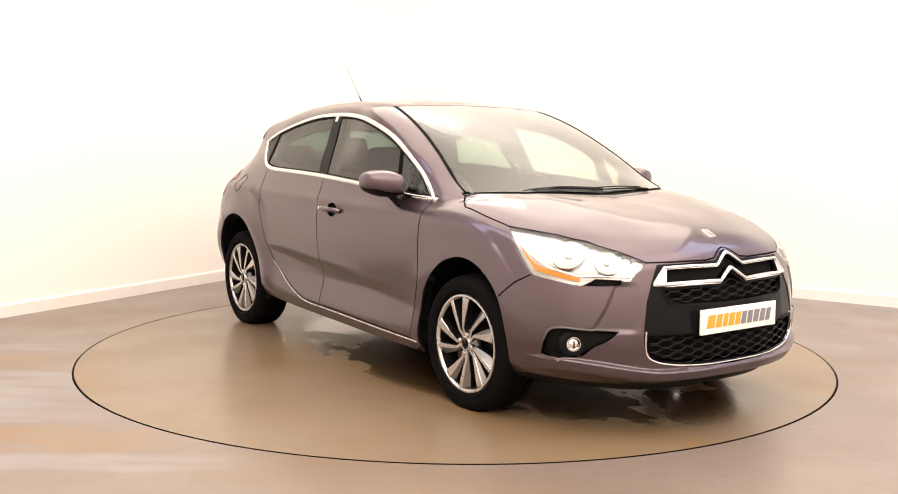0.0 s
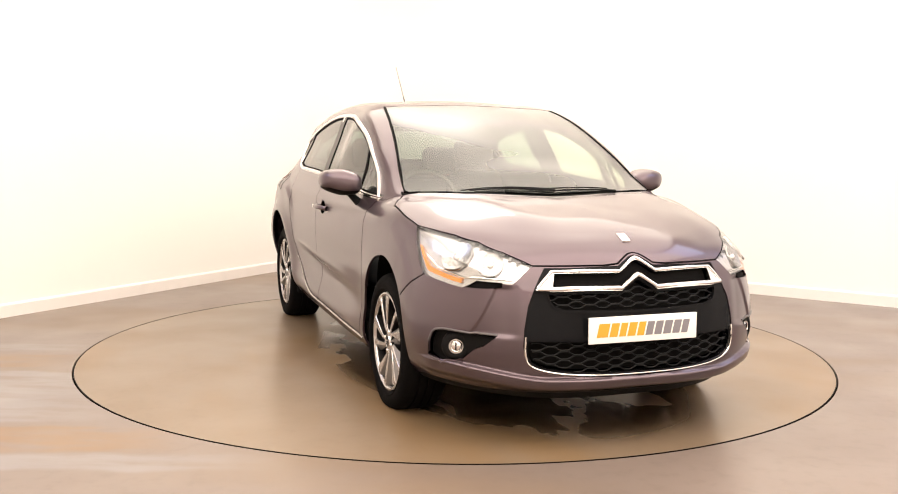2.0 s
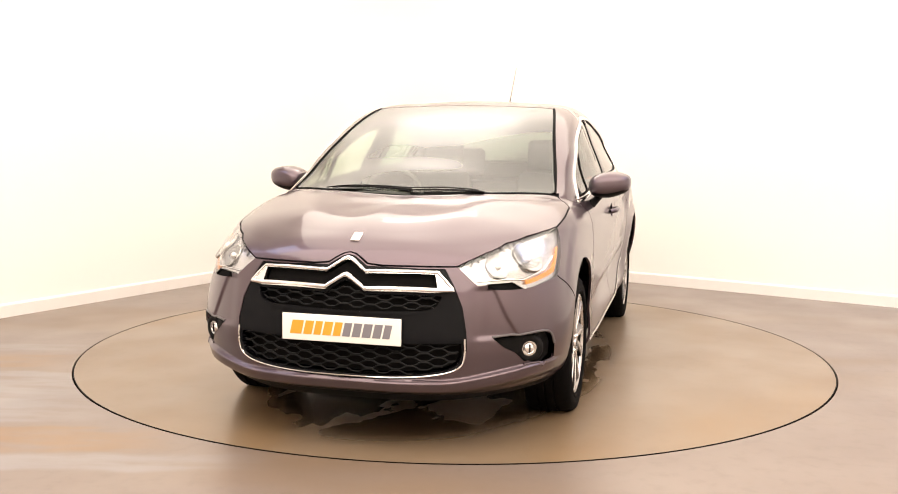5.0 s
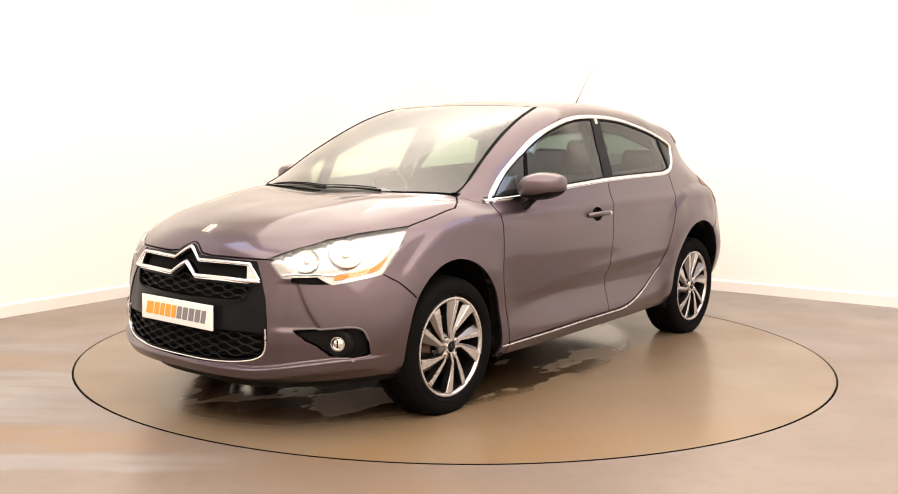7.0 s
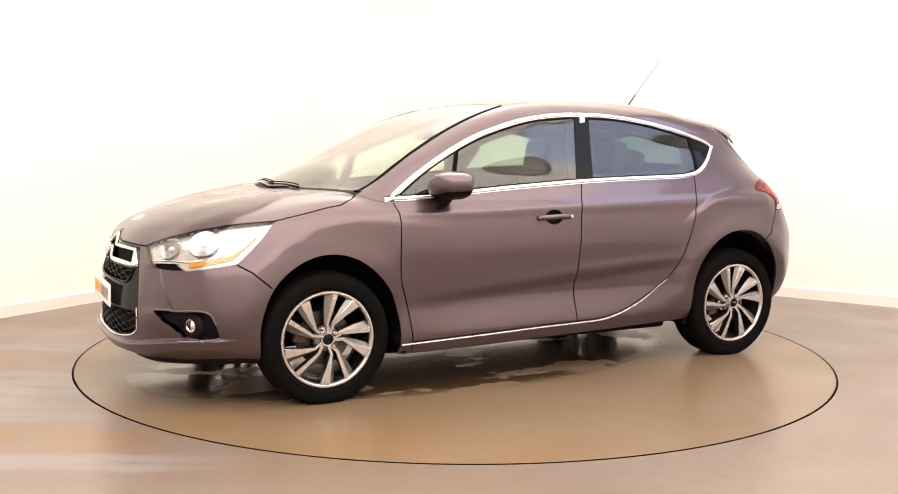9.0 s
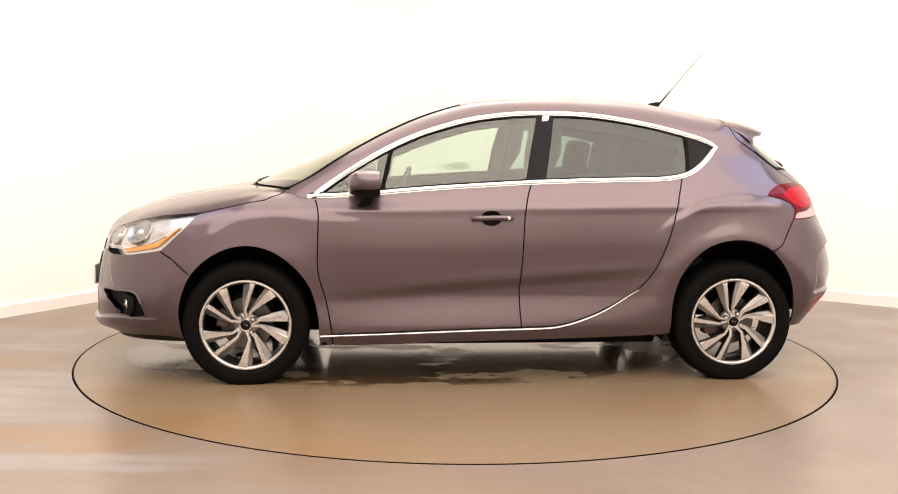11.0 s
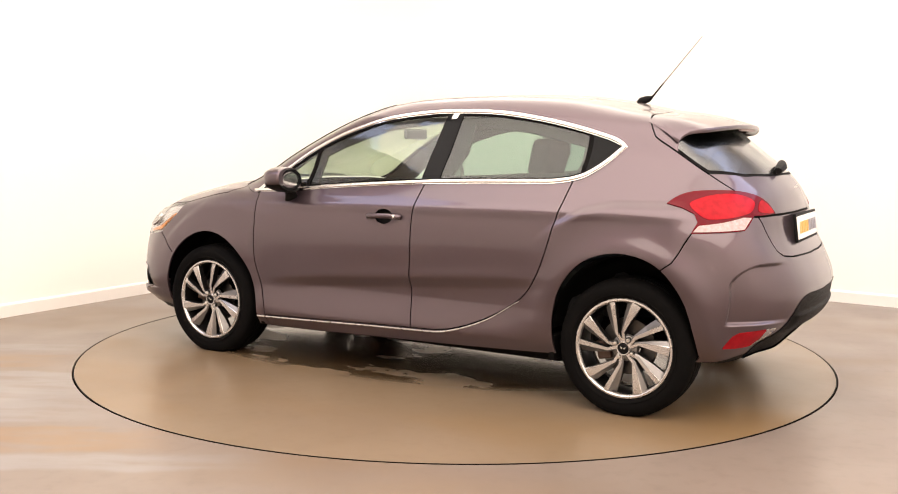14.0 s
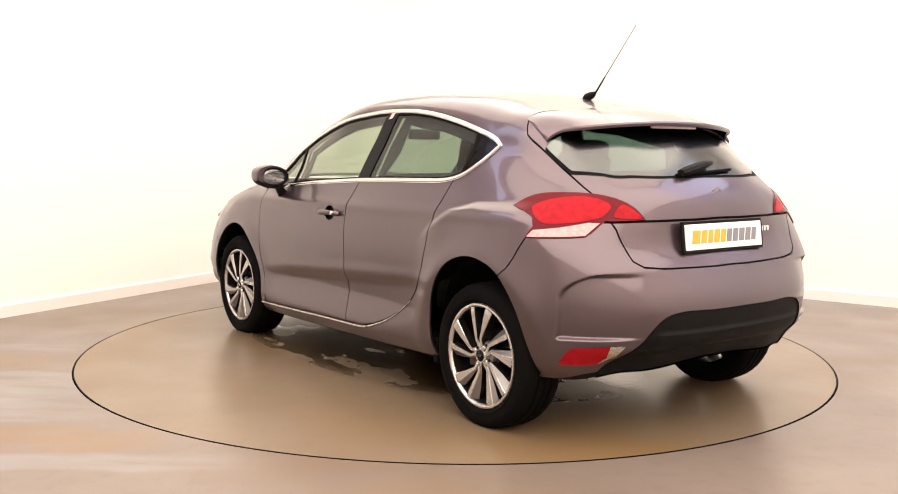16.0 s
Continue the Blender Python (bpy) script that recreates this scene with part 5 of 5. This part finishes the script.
for s in (1, -1):
    housing = [o for o in car.children if o.name.startswith("headlamp")][0 if s == 1 else 1]
    for p, r, turn in (((1.862, .705, .780), .072, 30), ((1.988, .602, .750), .054, 26)):
        q = BVH.find_nearest(Vector(p))
        nrm = q[1] if q[1].x > 0 else -q[1]
        c = q[0] - nrm * 0.010
        lamp_bowl(c.x, c.y, c.z, r, nrm, housing, s)
    bm = bmesh.new()
    line = [BVH.find_nearest(Vector(p)) for p in ((2.055, .53, .694), (1.985, .652, .702), (1.93, .695, .695), (1.80, .765, .725), (1.71, .785, .77))]
    tube(bm, [(q[0] - (q[1] if q[1].x > 0 else -q[1]) * 0.012) * 1.0 for q in line], 0.005, 8)
    if s < 0:
        for v in bm.verts:
            v.co.y *= -1
        bmesh.ops.reverse_faces(bm, faces=bm.faces[:])
    part("lamp_bezel", bm, CHROME, housing, "bright inner bezel")
    # dark teeth along the upper edge of the lamp
    for k in range(9):
        f = k / 8
        e0, e1 = [BVH.find_nearest(Vector(a).lerp(Vector(b), g)) for a, b, g in (((2.045, .490, .768), (1.80, .655, .838), f), ((2.045, .490, .768), (1.80, .655, .838), f + 0.055))]
        bm = bmesh.new()
        vs = []
        for q, drop in ((e0, 0.004), (e1, 0.004), (e1, 0.004 + 0.011 + 0.006 * (k % 2)), (e0, 0.004 + 0.016)):
            nrm = q[1] if q[1].x > 0 else -q[1]
            p = BVH.find_nearest(q[0] + Vector((0, drop * 0.7, -drop)))[0] - nrm * 0.006
            vs.append(bm.verts.new((p.x, s * p.y, p.z)))
        bm.faces.new(vs)
        bmesh.ops.solidify(bm, geom=bm.faces[:], thickness=0.003)
        bmesh.ops.recalc_face_normals(bm, faces=bm.faces[:])
        part("lamp_tooth", bm, ALLOY_GREY, housing, smooth=False)
    # fog lamp
    q = BVH.find_nearest(Vector((1.94, .74, .405)))
    nrm = q[1] if q[1].x > 0 else -q[1]
    c = q[0] - nrm * 0.026
    pod = [o for o in car.children if o.name.startswith("fog_lamp_pod")][0 if s == 1 else 1]
    bm = bmesh.new()
    lathe(bm, [(0.0, 0.012), (0.018, 0.011), (0.030, 0.006), (0.034, 0.0), (0.038, 0.008), (0.042, 0.008), (0.046, -0.02)], 32, "x")
    fog = part("fog_lamp", bm, CHROME, pod, "round silver fog lamp", pose(c.x, s * c.y, c.z) @ pose(0, 0, 0, 0, 0, s * 30) @ Matrix.Diagonal((0.8, 0.74, 0.74, 1)))
    bm = bmesh.new()
    box(bm, (0.010, -0.004, -0.026), (0.016, 0.004, 0.026), 0.002)
    part("bulb_shield", bm, PLASTIC, fog, "dark bulb shield")
    bm = bmesh.new()
    lathe(bm, [(0.044, -0.004), (0.046, 0.010), (0.056, 0.014), (0.074, 0.010), (0.088, -0.004), (0.09, -0.02)], 36, "x")
    part("fog_lamp_ring", bm, PLASTIC, fog, "broad black bezel")
    bm = bmesh.new()
    pts = [BVH.find_nearest(Vector(p)) for p in spline([(2.07, .60, .468), (1.97, .71, .476), (1.887, .79, .478), (1.858, .807, .463), (1.838, .818, .42)], 5)]
    tube(bm, [Vector((v[0].x, s * v[0].y, v[0].z)) for v in pts], 0.0050, 8)
    part("fog_pod_trim", bm, LIP, pod, "dark satin raised edge of the recess")
    bm = bmesh.new()
    pts = [BVH.find_nearest(Vector(p)) for p in spline([(1.82, .818, .350), (1.89, .773, .333), (1.972, .716, .34)], 5)]
    tube(bm, [Vector((v[0].x, s * v[0].y, v[0].z)) for v in pts], 0.006, 8)
    part("fog_pod_trim", bm, PAINT, pod)


def slanted(bm, y, z, w, h, lean, x0, thick):
    """A leaning bar facing +x."""
    q = [(y - w / 2 - lean * h / 2, z - h / 2), (y + w / 2 - lean * h / 2, z - h / 2), (y + w / 2 + lean * h / 2, z + h / 2), (y - w / 2 + lean * h / 2, z + h / 2)]
    a = [bm.verts.new((x0, *p)) for p in q]
    b = [bm.verts.new((x0 + thick, *p)) for p in q]
    for f in ((b[0], b[1], b[2], b[3]), *[(a[i], a[(i + 1) % 4], b[(i + 1) % 4], b[i]) for i in range(4)]):
        bm.faces.new(f)


def build_plate(m):
    bm = bmesh.new()
    box(bm, (-0.006, -0.26, -0.0555), (0.004, 0.26, 0.0555), 0.003)
    plate = part("number_plate", bm, PLATE_WHITE, car, "white dealer plate with orange and grey printed blocks", m)
    y = -0.222
    for k in range(10):
        w = (0.058, 0.044, 0.038, 0.044, 0.040, 0.040, 0.042, 0.044, 0.042, 0.038)[k]
        bm = bmesh.new()
        slanted(bm, y + w / 2, 0.0, w - 0.007, 0.057, 0.22, 0.0044, 0.0012)
        part("print_block", bm, ORANGE if k < 5 else GREY_PRINT, plate, "orange block" if k < 5 else "grey block", smooth=False)
        y += w + 0.0015
    return plate


build_plate(pose(2.224, 0, 0.497, 0, -1, 0))
build_plate(pose(-1.955, 0.015, 0.872, 0, -8, 180))
bm = bmesh.new()
for z in (-0.062, 0.062):
    box(bm, (-0.012, -0.27, z - 0.006), (0.002, 0.27, z + 0.006), 0.002)
for y in (-0.268, 0.268):
    box(bm, (-0.012, y - 0.006, -0.056), (0.002, y + 0.006, 0.056), 0.002)
part("plate_holder", bm, PLASTIC, car, "black rear plate holder", pose(-1.953, 0.015, 0.872, 0, -8, 180))

# bonnet badge and tail marks
p = skin_above(2.035, 0, 0.0)
bm = bmesh.new()
box(bm, (-0.032, -0.020, -0.004), (0.032, 0.020, 0.006), 0.003, pose(p.x, 0, p.z, 0, 27, 0))
part("bonnet_badge", bm, CHROME, car, "small silver badge on the bonnet")
bm = bmesh.new()
p = skin_ahead(0.0, 1.06, 0, -1)
for s in (1, -1):
    for k in (0, 1):
        q = [(s * 0.002, 0.022 - k * 0.026), (s * 0.036, 0.002 - k * 0.026), (s * 0.036, -0.012 - k * 0.026), (s * 0.002, 0.008 - k * 0.026)]
        vs = [bm.verts.new((p.x - 0.010 + z * -0.45, y * (1 - 0.3 * k), p.z + z)) for y, z in q]
        bm.faces.new(vs)
bmesh.ops.solidify(bm, geom=bm.faces[:], thickness=0.006)
part("tailgate_badge", bm, CHROME, car, "chrome double chevron badge")
for k in range(3):
    bm = bmesh.new()
    q = skin_ahead(-0.30 - 0.026 * k, 0.885, 0.003, -1)
    box(bm, (q.x - 0.003, q.y - 0.008, q.z - 0.012), (q.x + 0.004, q.y + 0.008, q.z + 0.012), 0.002)
    part("model_badge_bar", bm, CHROME, car, "small chrome badge bar")


# ---- spoiler, mirrors, handles, wipers, aerial ----
def build_spoiler():
    n, W = 28, 0.648
    top, und = [], []
    for k in range(-n, n + 1):
        y = W * k / n
        f = abs(k) / n
        a = skin_above(-1.315, y * 0.93, 0.004)
        a.y = y * 0.955
        a.z -= 0.012 * f ** 6
        tip = Vector((-1.655 + 0.17 * f ** 2.4, y, 1.372 - 0.045 * f ** 2 - (0.0 if f < 0.9 else (f - 0.9) * 0.35)))
        e = max(0.0, (f - 0.78) / 0.22)
        flush = skin_above(-1.455, y * 0.94, 0.010)
        flush.y = y * 0.965
        tip = tip.lerp(flush, 0.85 * e * e * (3 - 2 * e))
        low = Vector((-1.49 + 0.085 * f ** 2, y, 0))
        low.z = skin_above(low.x, min(abs(y), 0.61), 0).z + 0.002 - 0.010 * max(0.0, (f - 0.93) / 0.07)
        row_t = [a.lerp(tip, j / 7) + Vector((0, 0, 0.012 * math.sin(math.pi * j / 7))) for j in range(8)]
        row_t += [tip + Vector((-0.004, 0, -0.008)), tip + Vector((0.0, 0, -0.020))]
        top.append(row_t)
        und.append([Vector((p.x, p.y * 0.972, p.z + 0.002)) for p in (row_t[-1], tip.lerp(low, 0.45) + Vector((0.01, 0, -0.004)), low)])
    for name, rows, mat, label in (("spoiler", top, PAINT, "painted roof spoiler"), ("spoiler_underside", und, GLOSS_BLACK, "glossy black underside of the spoiler")):
        bm = bmesh.new()
        vs = [[bm.verts.new(p) for p in r] for r in rows]
        for a, b in zip(vs, vs[1:]):
            for i in range(len(a) - 1):
                bm.faces.new((a[i], a[i + 1], b[i + 1], b[i]))
        if name == "spoiler":
            for r, q in ((vs[0], und[0]), (vs[-1], und[-1])):
                low = bm.verts.new(q[2])
                for i in range(len(r) - 1):
                    bm.faces.new((r[i], r[i + 1], low))
        bmesh.ops.recalc_face_normals(bm, faces=bm.faces[:])
        part(name, bm, mat, car, label, sharp=35)
    bm = bmesh.new()
    tube(bm, [(-1.640 + 0.17 * abs(y / W) ** 2.4, y, 1.345) for y in np.linspace(-0.15, 0.15, 9)], 0.007, 8)
    part("brake_light", bm, CLEAR_LENS, car, "slim clear high-level brake light")


build_spoiler()


FLAP = (-1.31, 0.975)


def build_mirror(s):
    bm = bmesh.new()
    bmesh.ops.create_icosphere(bm, subdivisions=4, radius=1.0)
    for v in bm.verts:
        x, y, z = v.co
        q = [math.copysign(abs(c) ** 0.72, c) for c in (x, y, z)]
        taper = 1 - 0.22 * max(0, q[1]) - 0.10 * max(0, -q[1])
        v.co = Vector((max(q[0], -0.42) * 0.105 * (1 - 0.12 * q[1]) - 0.012 * q[1], q[1] * 0.098, q[2] * 0.066 * taper + 0.010 * q[1]))
    cap = part("door_mirror", bm, PAINT, car, "painted door mirror housing", pose(0.665, s * 0.93, 1.052) @ Matrix.Diagonal((1.06, 1.12 * s, 1.06, 1)), sharp=60)
    bm = bmesh.new()
    bmesh.ops.create_icosphere(bm, subdivisions=4, radius=1.0)
    bmesh.ops.delete(bm, geom=[v for v in bm.verts if v.co.z > -0.42], context="VERTS")
    for v in bm.verts:
        x, y, z = v.co
        q = [math.copysign(abs(c) ** 0.72, c) * 1.02 for c in (x, y, z)]
        taper = 1 - 0.22 * max(0, q[1]) - 0.10 * max(0, -q[1])
        v.co = Vector((max(q[0], -0.43) * 0.105 * (1 - 0.12 * q[1]) - 0.012 * q[1], q[1] * 0.098, q[2] * 0.066 * taper + 0.010 * q[1]))
    part("lower_shell", bm, PLASTIC, cap, "black underside of the mirror housing")
    bm = bmesh.new()
    bmesh.ops.create_icosphere(bm, subdivisions=3, radius=1.0)
    for v in bm.verts:
        v.co = Vector((v.co.x * 0.004, v.co.y * 0.068, v.co.z * 0.042))
    part("mirror_glass", bm, BOWL, cap, "silvered mirror glass", pose(-0.046, 0.0, -0.002))
    bm = bmesh.new()
    lathe(bm, [(0.70, 0.004), (0.78, -0.006), (1.0, -0.002), (1.02, 0.012)], 40, "x")
    for v in bm.verts:
        v.co.y *= 0.088
        v.co.z *= 0.058
    part("mirror_bezel", bm, GLOSS_BLACK, cap, "black mirror bezel", pose(-0.043, 0.0, 0.0))
    bm = bmesh.new()
    tube(bm, [(0.030, -0.105, -0.125), (0.018, -0.085, -0.100), (0.006, -0.062, -0.075), (0.000, -0.045, -0.055), (0.0, -0.02, -0.04)], [0.045, 0.036, 0.030, 0.032, 0.034], 12, flat=0.55)
    part("mirror_arm", bm, PLASTIC, cap, "black mirror arm", sharp=50)
    bm = bmesh.new()
    tube(bm, [(0.06, -0.112, -0.128), (0.0, -0.100, -0.128), (-0.05, -0.112, -0.120)], [0.012, 0.017, 0.010], 10)
    part("side_lamp", bm, CHROME, cap, "small clear side lamp")
    return cap


def build_handle(s):
    bm = bmesh.new()
    pts = [skin_side(x, 0.872 + dz, l) for x, dz, l in ((0.128, -0.003, 0.004), (0.110, -0.001, 0.022), (0.065, 0.001, 0.036), (0.005, 0.003, 0.038), (-0.048, 0.003, 0.032), (-0.070, 0.002, 0.018), (-0.076, 0.002, 0.004))]
    tube(bm, [Vector((p[0], s * p[1], p[2])) for p in spline([tuple(p) for p in pts], 4)], 0.0125, 10, flat=1.1)
    door = PANELS["doors"][0 if s > 0 else 1]
    handle = part("door_handle", bm, PAINT, door, "painted bar door handle", sharp=60)
    bm = bmesh.new()
    q = skin_side(-0.056, 0.874, 0.0405)
    lathe(bm, [(0.0, 0.003), (0.009, 0.002), (0.011, -0.006)], 20)
    part("key_lock", bm, CHROME, handle, "round chrome lock", pose(q.x, s * q.y, q.z) @ pose(0, 0, 0, 0, 0, 0 if s > 0 else 180))


bm = bmesh.new()
flap = [skin_side(FLAP[0] + 0.055 * math.cos(2 * math.pi * k / 40), FLAP[1] + 0.055 * math.sin(2 * math.pi * k / 40), 0.0005) for k in range(40)]
tube(bm, [Vector((p.x, -p.y, p.z)) for p in flap], 0.0022, 6, closed=True)
part("fuel_flap_joint", bm, SEAM, car, "thin round joint of the fuel flap")
for s in (1, -1):
    build_mirror(s)
    build_handle(s)


for s in (1, -1):
    bm = bmesh.new()
    pts = [skin_side(x, z, 0.004) for x, z in SILL_TRIM]
    tube(bm, [Vector((p.x, s * p.y, p.z)) for p in pts], [0.0016 + 0.0030 * min(1.0, i / 12) for i in range(len(pts))], 8)
    part("sill_trim", bm, SATIN, car, "thin silver sill strip")


def surface_tube(name, pts, radius, mat, label, parent=None, flat=1.0):
    bm = bmesh.new()
    tube(bm, pts, radius, 8, flat=flat)
    return part(name, bm, mat, parent or car, label)


for y0, y1, x0, x1 in ((-0.42, 0.02, 1.235, 1.285), (-0.05, 0.38, 1.290, 1.262)):
    arm = surface_tube("wiper", [skin_above(x0 + (x1 - x0) * k / 8 + 0.03, y0 + (y1 - y0) * k / 8, 0.006) for k in range(9)], [0.003, 0.003, 0.0035, 0.004, 0.004, 0.0045, 0.005, 0.006, 0.007], PLASTIC, "black windscreen wiper arm")
    surface_tube("wiper_blade", [skin_above(x0 + (x1 - x0) * k / 8 + 0.012, y0 - 0.04 + (y1 - y0) * k / 8, 0.006) for k in range(9)], 0.003, SEAM, "black wiper blade", arm)
arm = surface_tube("rear_wiper", [skin_ahead(0.17 - 0.25 * k / 6, 1.128 + 0.040 * (k / 6), 0.022 + 0.008 * math.sin(k * 0.5), -1) for k in range(7)], [0.020, 0.026, 0.027, 0.026, 0.023, 0.018, 0.009], PLASTIC, "black rear wiper", flat=0.8)
surface_tube("rear_wiper_blade", [skin_ahead(0.19 - 0.40 * k / 6, 1.128 + 0.02 * (k / 6), 0.008, -1) for k in range(7)], 0.007, SEAM, "black rear wiper blade", arm)

base = skin_above(-1.085, 0, 0)
bm = bmesh.new()
tube(bm, [base + Vector((0.045, 0, -0.004)), base + Vector((0.02, 0, 0.012)), base + Vector((-0.02, 0, 0.024)), base + Vector((-0.04, 0, 0.034))], [0.012, 0.022, 0.018, 0.007], 10)
aerial = part("aerial", bm, PLASTIC, car, "black roof aerial foot")
bm = bmesh.new()
a, b = base + Vector((-0.035, 0, 0.028)), base + Vector((-0.30, 0, 0.345))
tube(bm, [a, a.lerp(b, 0.25)], [0.0055, 0.004], 6)
part("aerial_stem", bm, PLASTIC, aerial, "black aerial stem")
bm = bmesh.new()
tube(bm, [a.lerp(b, 0.22), b], [0.003, 0.0022], 6)
part("aerial_rod", bm, ROD, aerial, "thin pale flexible aerial rod")


# ---- cabin ----
FRONT_OPEN = [(.60, 1.0), (.42, 1.02), (.2, 1.035), (0, 1.045), (-.17, 1.052), (-.20, 1.24), (-.235, 1.42), (-.1, 1.42), (.12, 1.39), (.30, 1.34), (.45, 1.285), (.57, 1.215)]
REAR_OPEN = [(-.27, 1.06), (-.60, 1.07), (-.92, 1.085), (-1.04, 1.12), (-1.09, 1.25), (-1.06, 1.32), (-.95, 1.35), (-.7, 1.405), (-.5, 1.425), (-.34, 1.43), (-.31, 1.25)]


def build_window_frames():
    for opening, width in ((FRONT_OPEN, 0.028), (REAR_OPEN, 0.062)):
        for s in (1, -1):
            outer, inner = inset(opening, -0.035), inset(opening, width)
            bm = bmesh.new()
            loops = []
            for loop in (outer, inner):
                pts = [skin_side(x, z, -0.055) for x, z in loop]
                loops.append([bm.verts.new((p.x, s * p.y, p.z)) for p in pts])
            n = len(opening)
            for k in range(n):
                bm.faces.new((loops[0][k], loops[0][(k + 1) % n], loops[1][(k + 1) % n], loops[1][k]))
            bmesh.ops.recalc_face_normals(bm, faces=bm.faces[:])
            bmesh.ops.solidify(bm, geom=bm.faces[:], thickness=0.014)
            part("inner_window_frame", bm, LINING, car, "dark moulded lining round the side window", sharp=30)


build_window_frames()


def build_seat(x, y, width, name):
    bm = bmesh.new()
    box(bm, (-0.28, -width / 2, 0.0), (0.26, width / 2, 0.17), 0.06)
    seat = part(name, bm, FABRIC, car, "dark fabric seat", pose(x, y, 0.36, 0, -8, 0))
    bm = bmesh.new()
    box(bm, (-0.07, -width / 2, 0.0), (0.07, width / 2, 0.72 if width < 0.7 else 0.66), 0.06)
    for v in bm.verts:
        v.co.y *= 1 - 0.18 * max(0, v.co.z - 0.35) / 0.3
    part("backrest", bm, FABRIC, seat, "", pose(-0.27, 0, 0.08, 0, -17, 0))
    heads = (0,) if width < 0.7 else (-0.38, 0.38)
    for h in heads:
        bm = bmesh.new()
        box(bm, (-0.06, -0.135, 0.0), (0.06, 0.135, 0.20), 0.045)
        part("headrest", bm, FABRIC, seat, "dark fabric headrest", pose(-0.475, h, 0.745, 0, -10, 0) if width > 0.7 else pose(-0.44, h, 0.80, 0, -4, 0))
    return seat


build_seat(-0.12, 0.37, 0.50, "front_seat")
build_seat(-0.12, -0.37, 0.50, "front_seat")
build_seat(-0.82, 0.0, 1.20, "rear_bench")
bm = bmesh.new()
box(bm, (0.62, -0.70, 0.55), (0.98, 0.70, 0.93), 0.07)
box(bm, (0.85, -0.66, 0.84), (1.14, 0.66, 0.975), 0.04)
box(bm, (0.60, -0.55, 0.86), (0.85, -0.19, 0.985), 0.05)
dash = part("dashboard", bm, TRIM, car, "dark moulded dashboard")
bm = bmesh.new()
tube(bm, [(0, 0.185 * math.cos(2 * math.pi * k / 32), 0.185 * math.sin(2 * math.pi * k / 32)) for k in range(32)], 0.014, 8, closed=True)
for a in (200, 340, 270):
    tube(bm, [(0.02, 0, 0), (0, 0.18 * math.cos(radians(a)), 0.18 * math.sin(radians(a)))], 0.016, 8, flat=0.5)
box(bm, (-0.02, -0.06, -0.05), (0.05, 0.06, 0.05), 0.02)
part("steering_wheel", bm, TRIM, dash, "dark three-spoke steering wheel", pose(0.47, -0.37, 0.93, 0, -22, 0))
bm = bmesh.new()
box(bm, (-0.012, -0.115, -0.032), (0.018, 0.115, 0.032), 0.012)
part("rear_view_mirror", bm, TRIM, car, "dark interior mirror", pose(0.38, 0.0, 1.315))
bm = bmesh.new()
box(bm, (-1.55, -0.58, 0.98), (-1.06, 0.58, 1.0), 0.008)
part("parcel_shelf", bm, TRIM, car, "dark parcel shelf")


TURN = [(0.0, -54.51), (0.5, -55.97), (1.0, -59.19), (1.5, -63.74), (2.0, -69.72), (2.5, -75.5), (3.0, -81.45), (3.5, -87.3), (4.0, -93.25), (4.5, -99.0),
        (5.5, -110.8), (6.0, -116.75), (6.5, -122.7), (7.0, -128.55), (7.5, -134.4), (8.0, -140.36), (8.5, -146.22), (9.0, -152.2), (9.5, -158.0), (10.0, -163.6), (10.5, -169.15),
        (11.0, -174.7), (11.5, -180.4), (12.0, -186.35), (12.5, -192.2), (13.0, -198.05), (13.5, -203.85), (14.0, -209.8), (14.5, -215.65), (15.0, -221.6), (15.5, -227.45), (16.0, -233.46)]
CAR_X, CAR_Y, PHASE = -0.1261, 0.0645, 0.232


def motions():
    walk(turntable, [(t, pose(0, 0, 0, 0, 0, a + PHASE)) for t, a in TURN])
    walk(car, [(t, pose(0, 0, 0, 0, 0, a + PHASE) @ pose(CAR_X, CAR_Y, RISE)) for t, a in TURN])


motions()
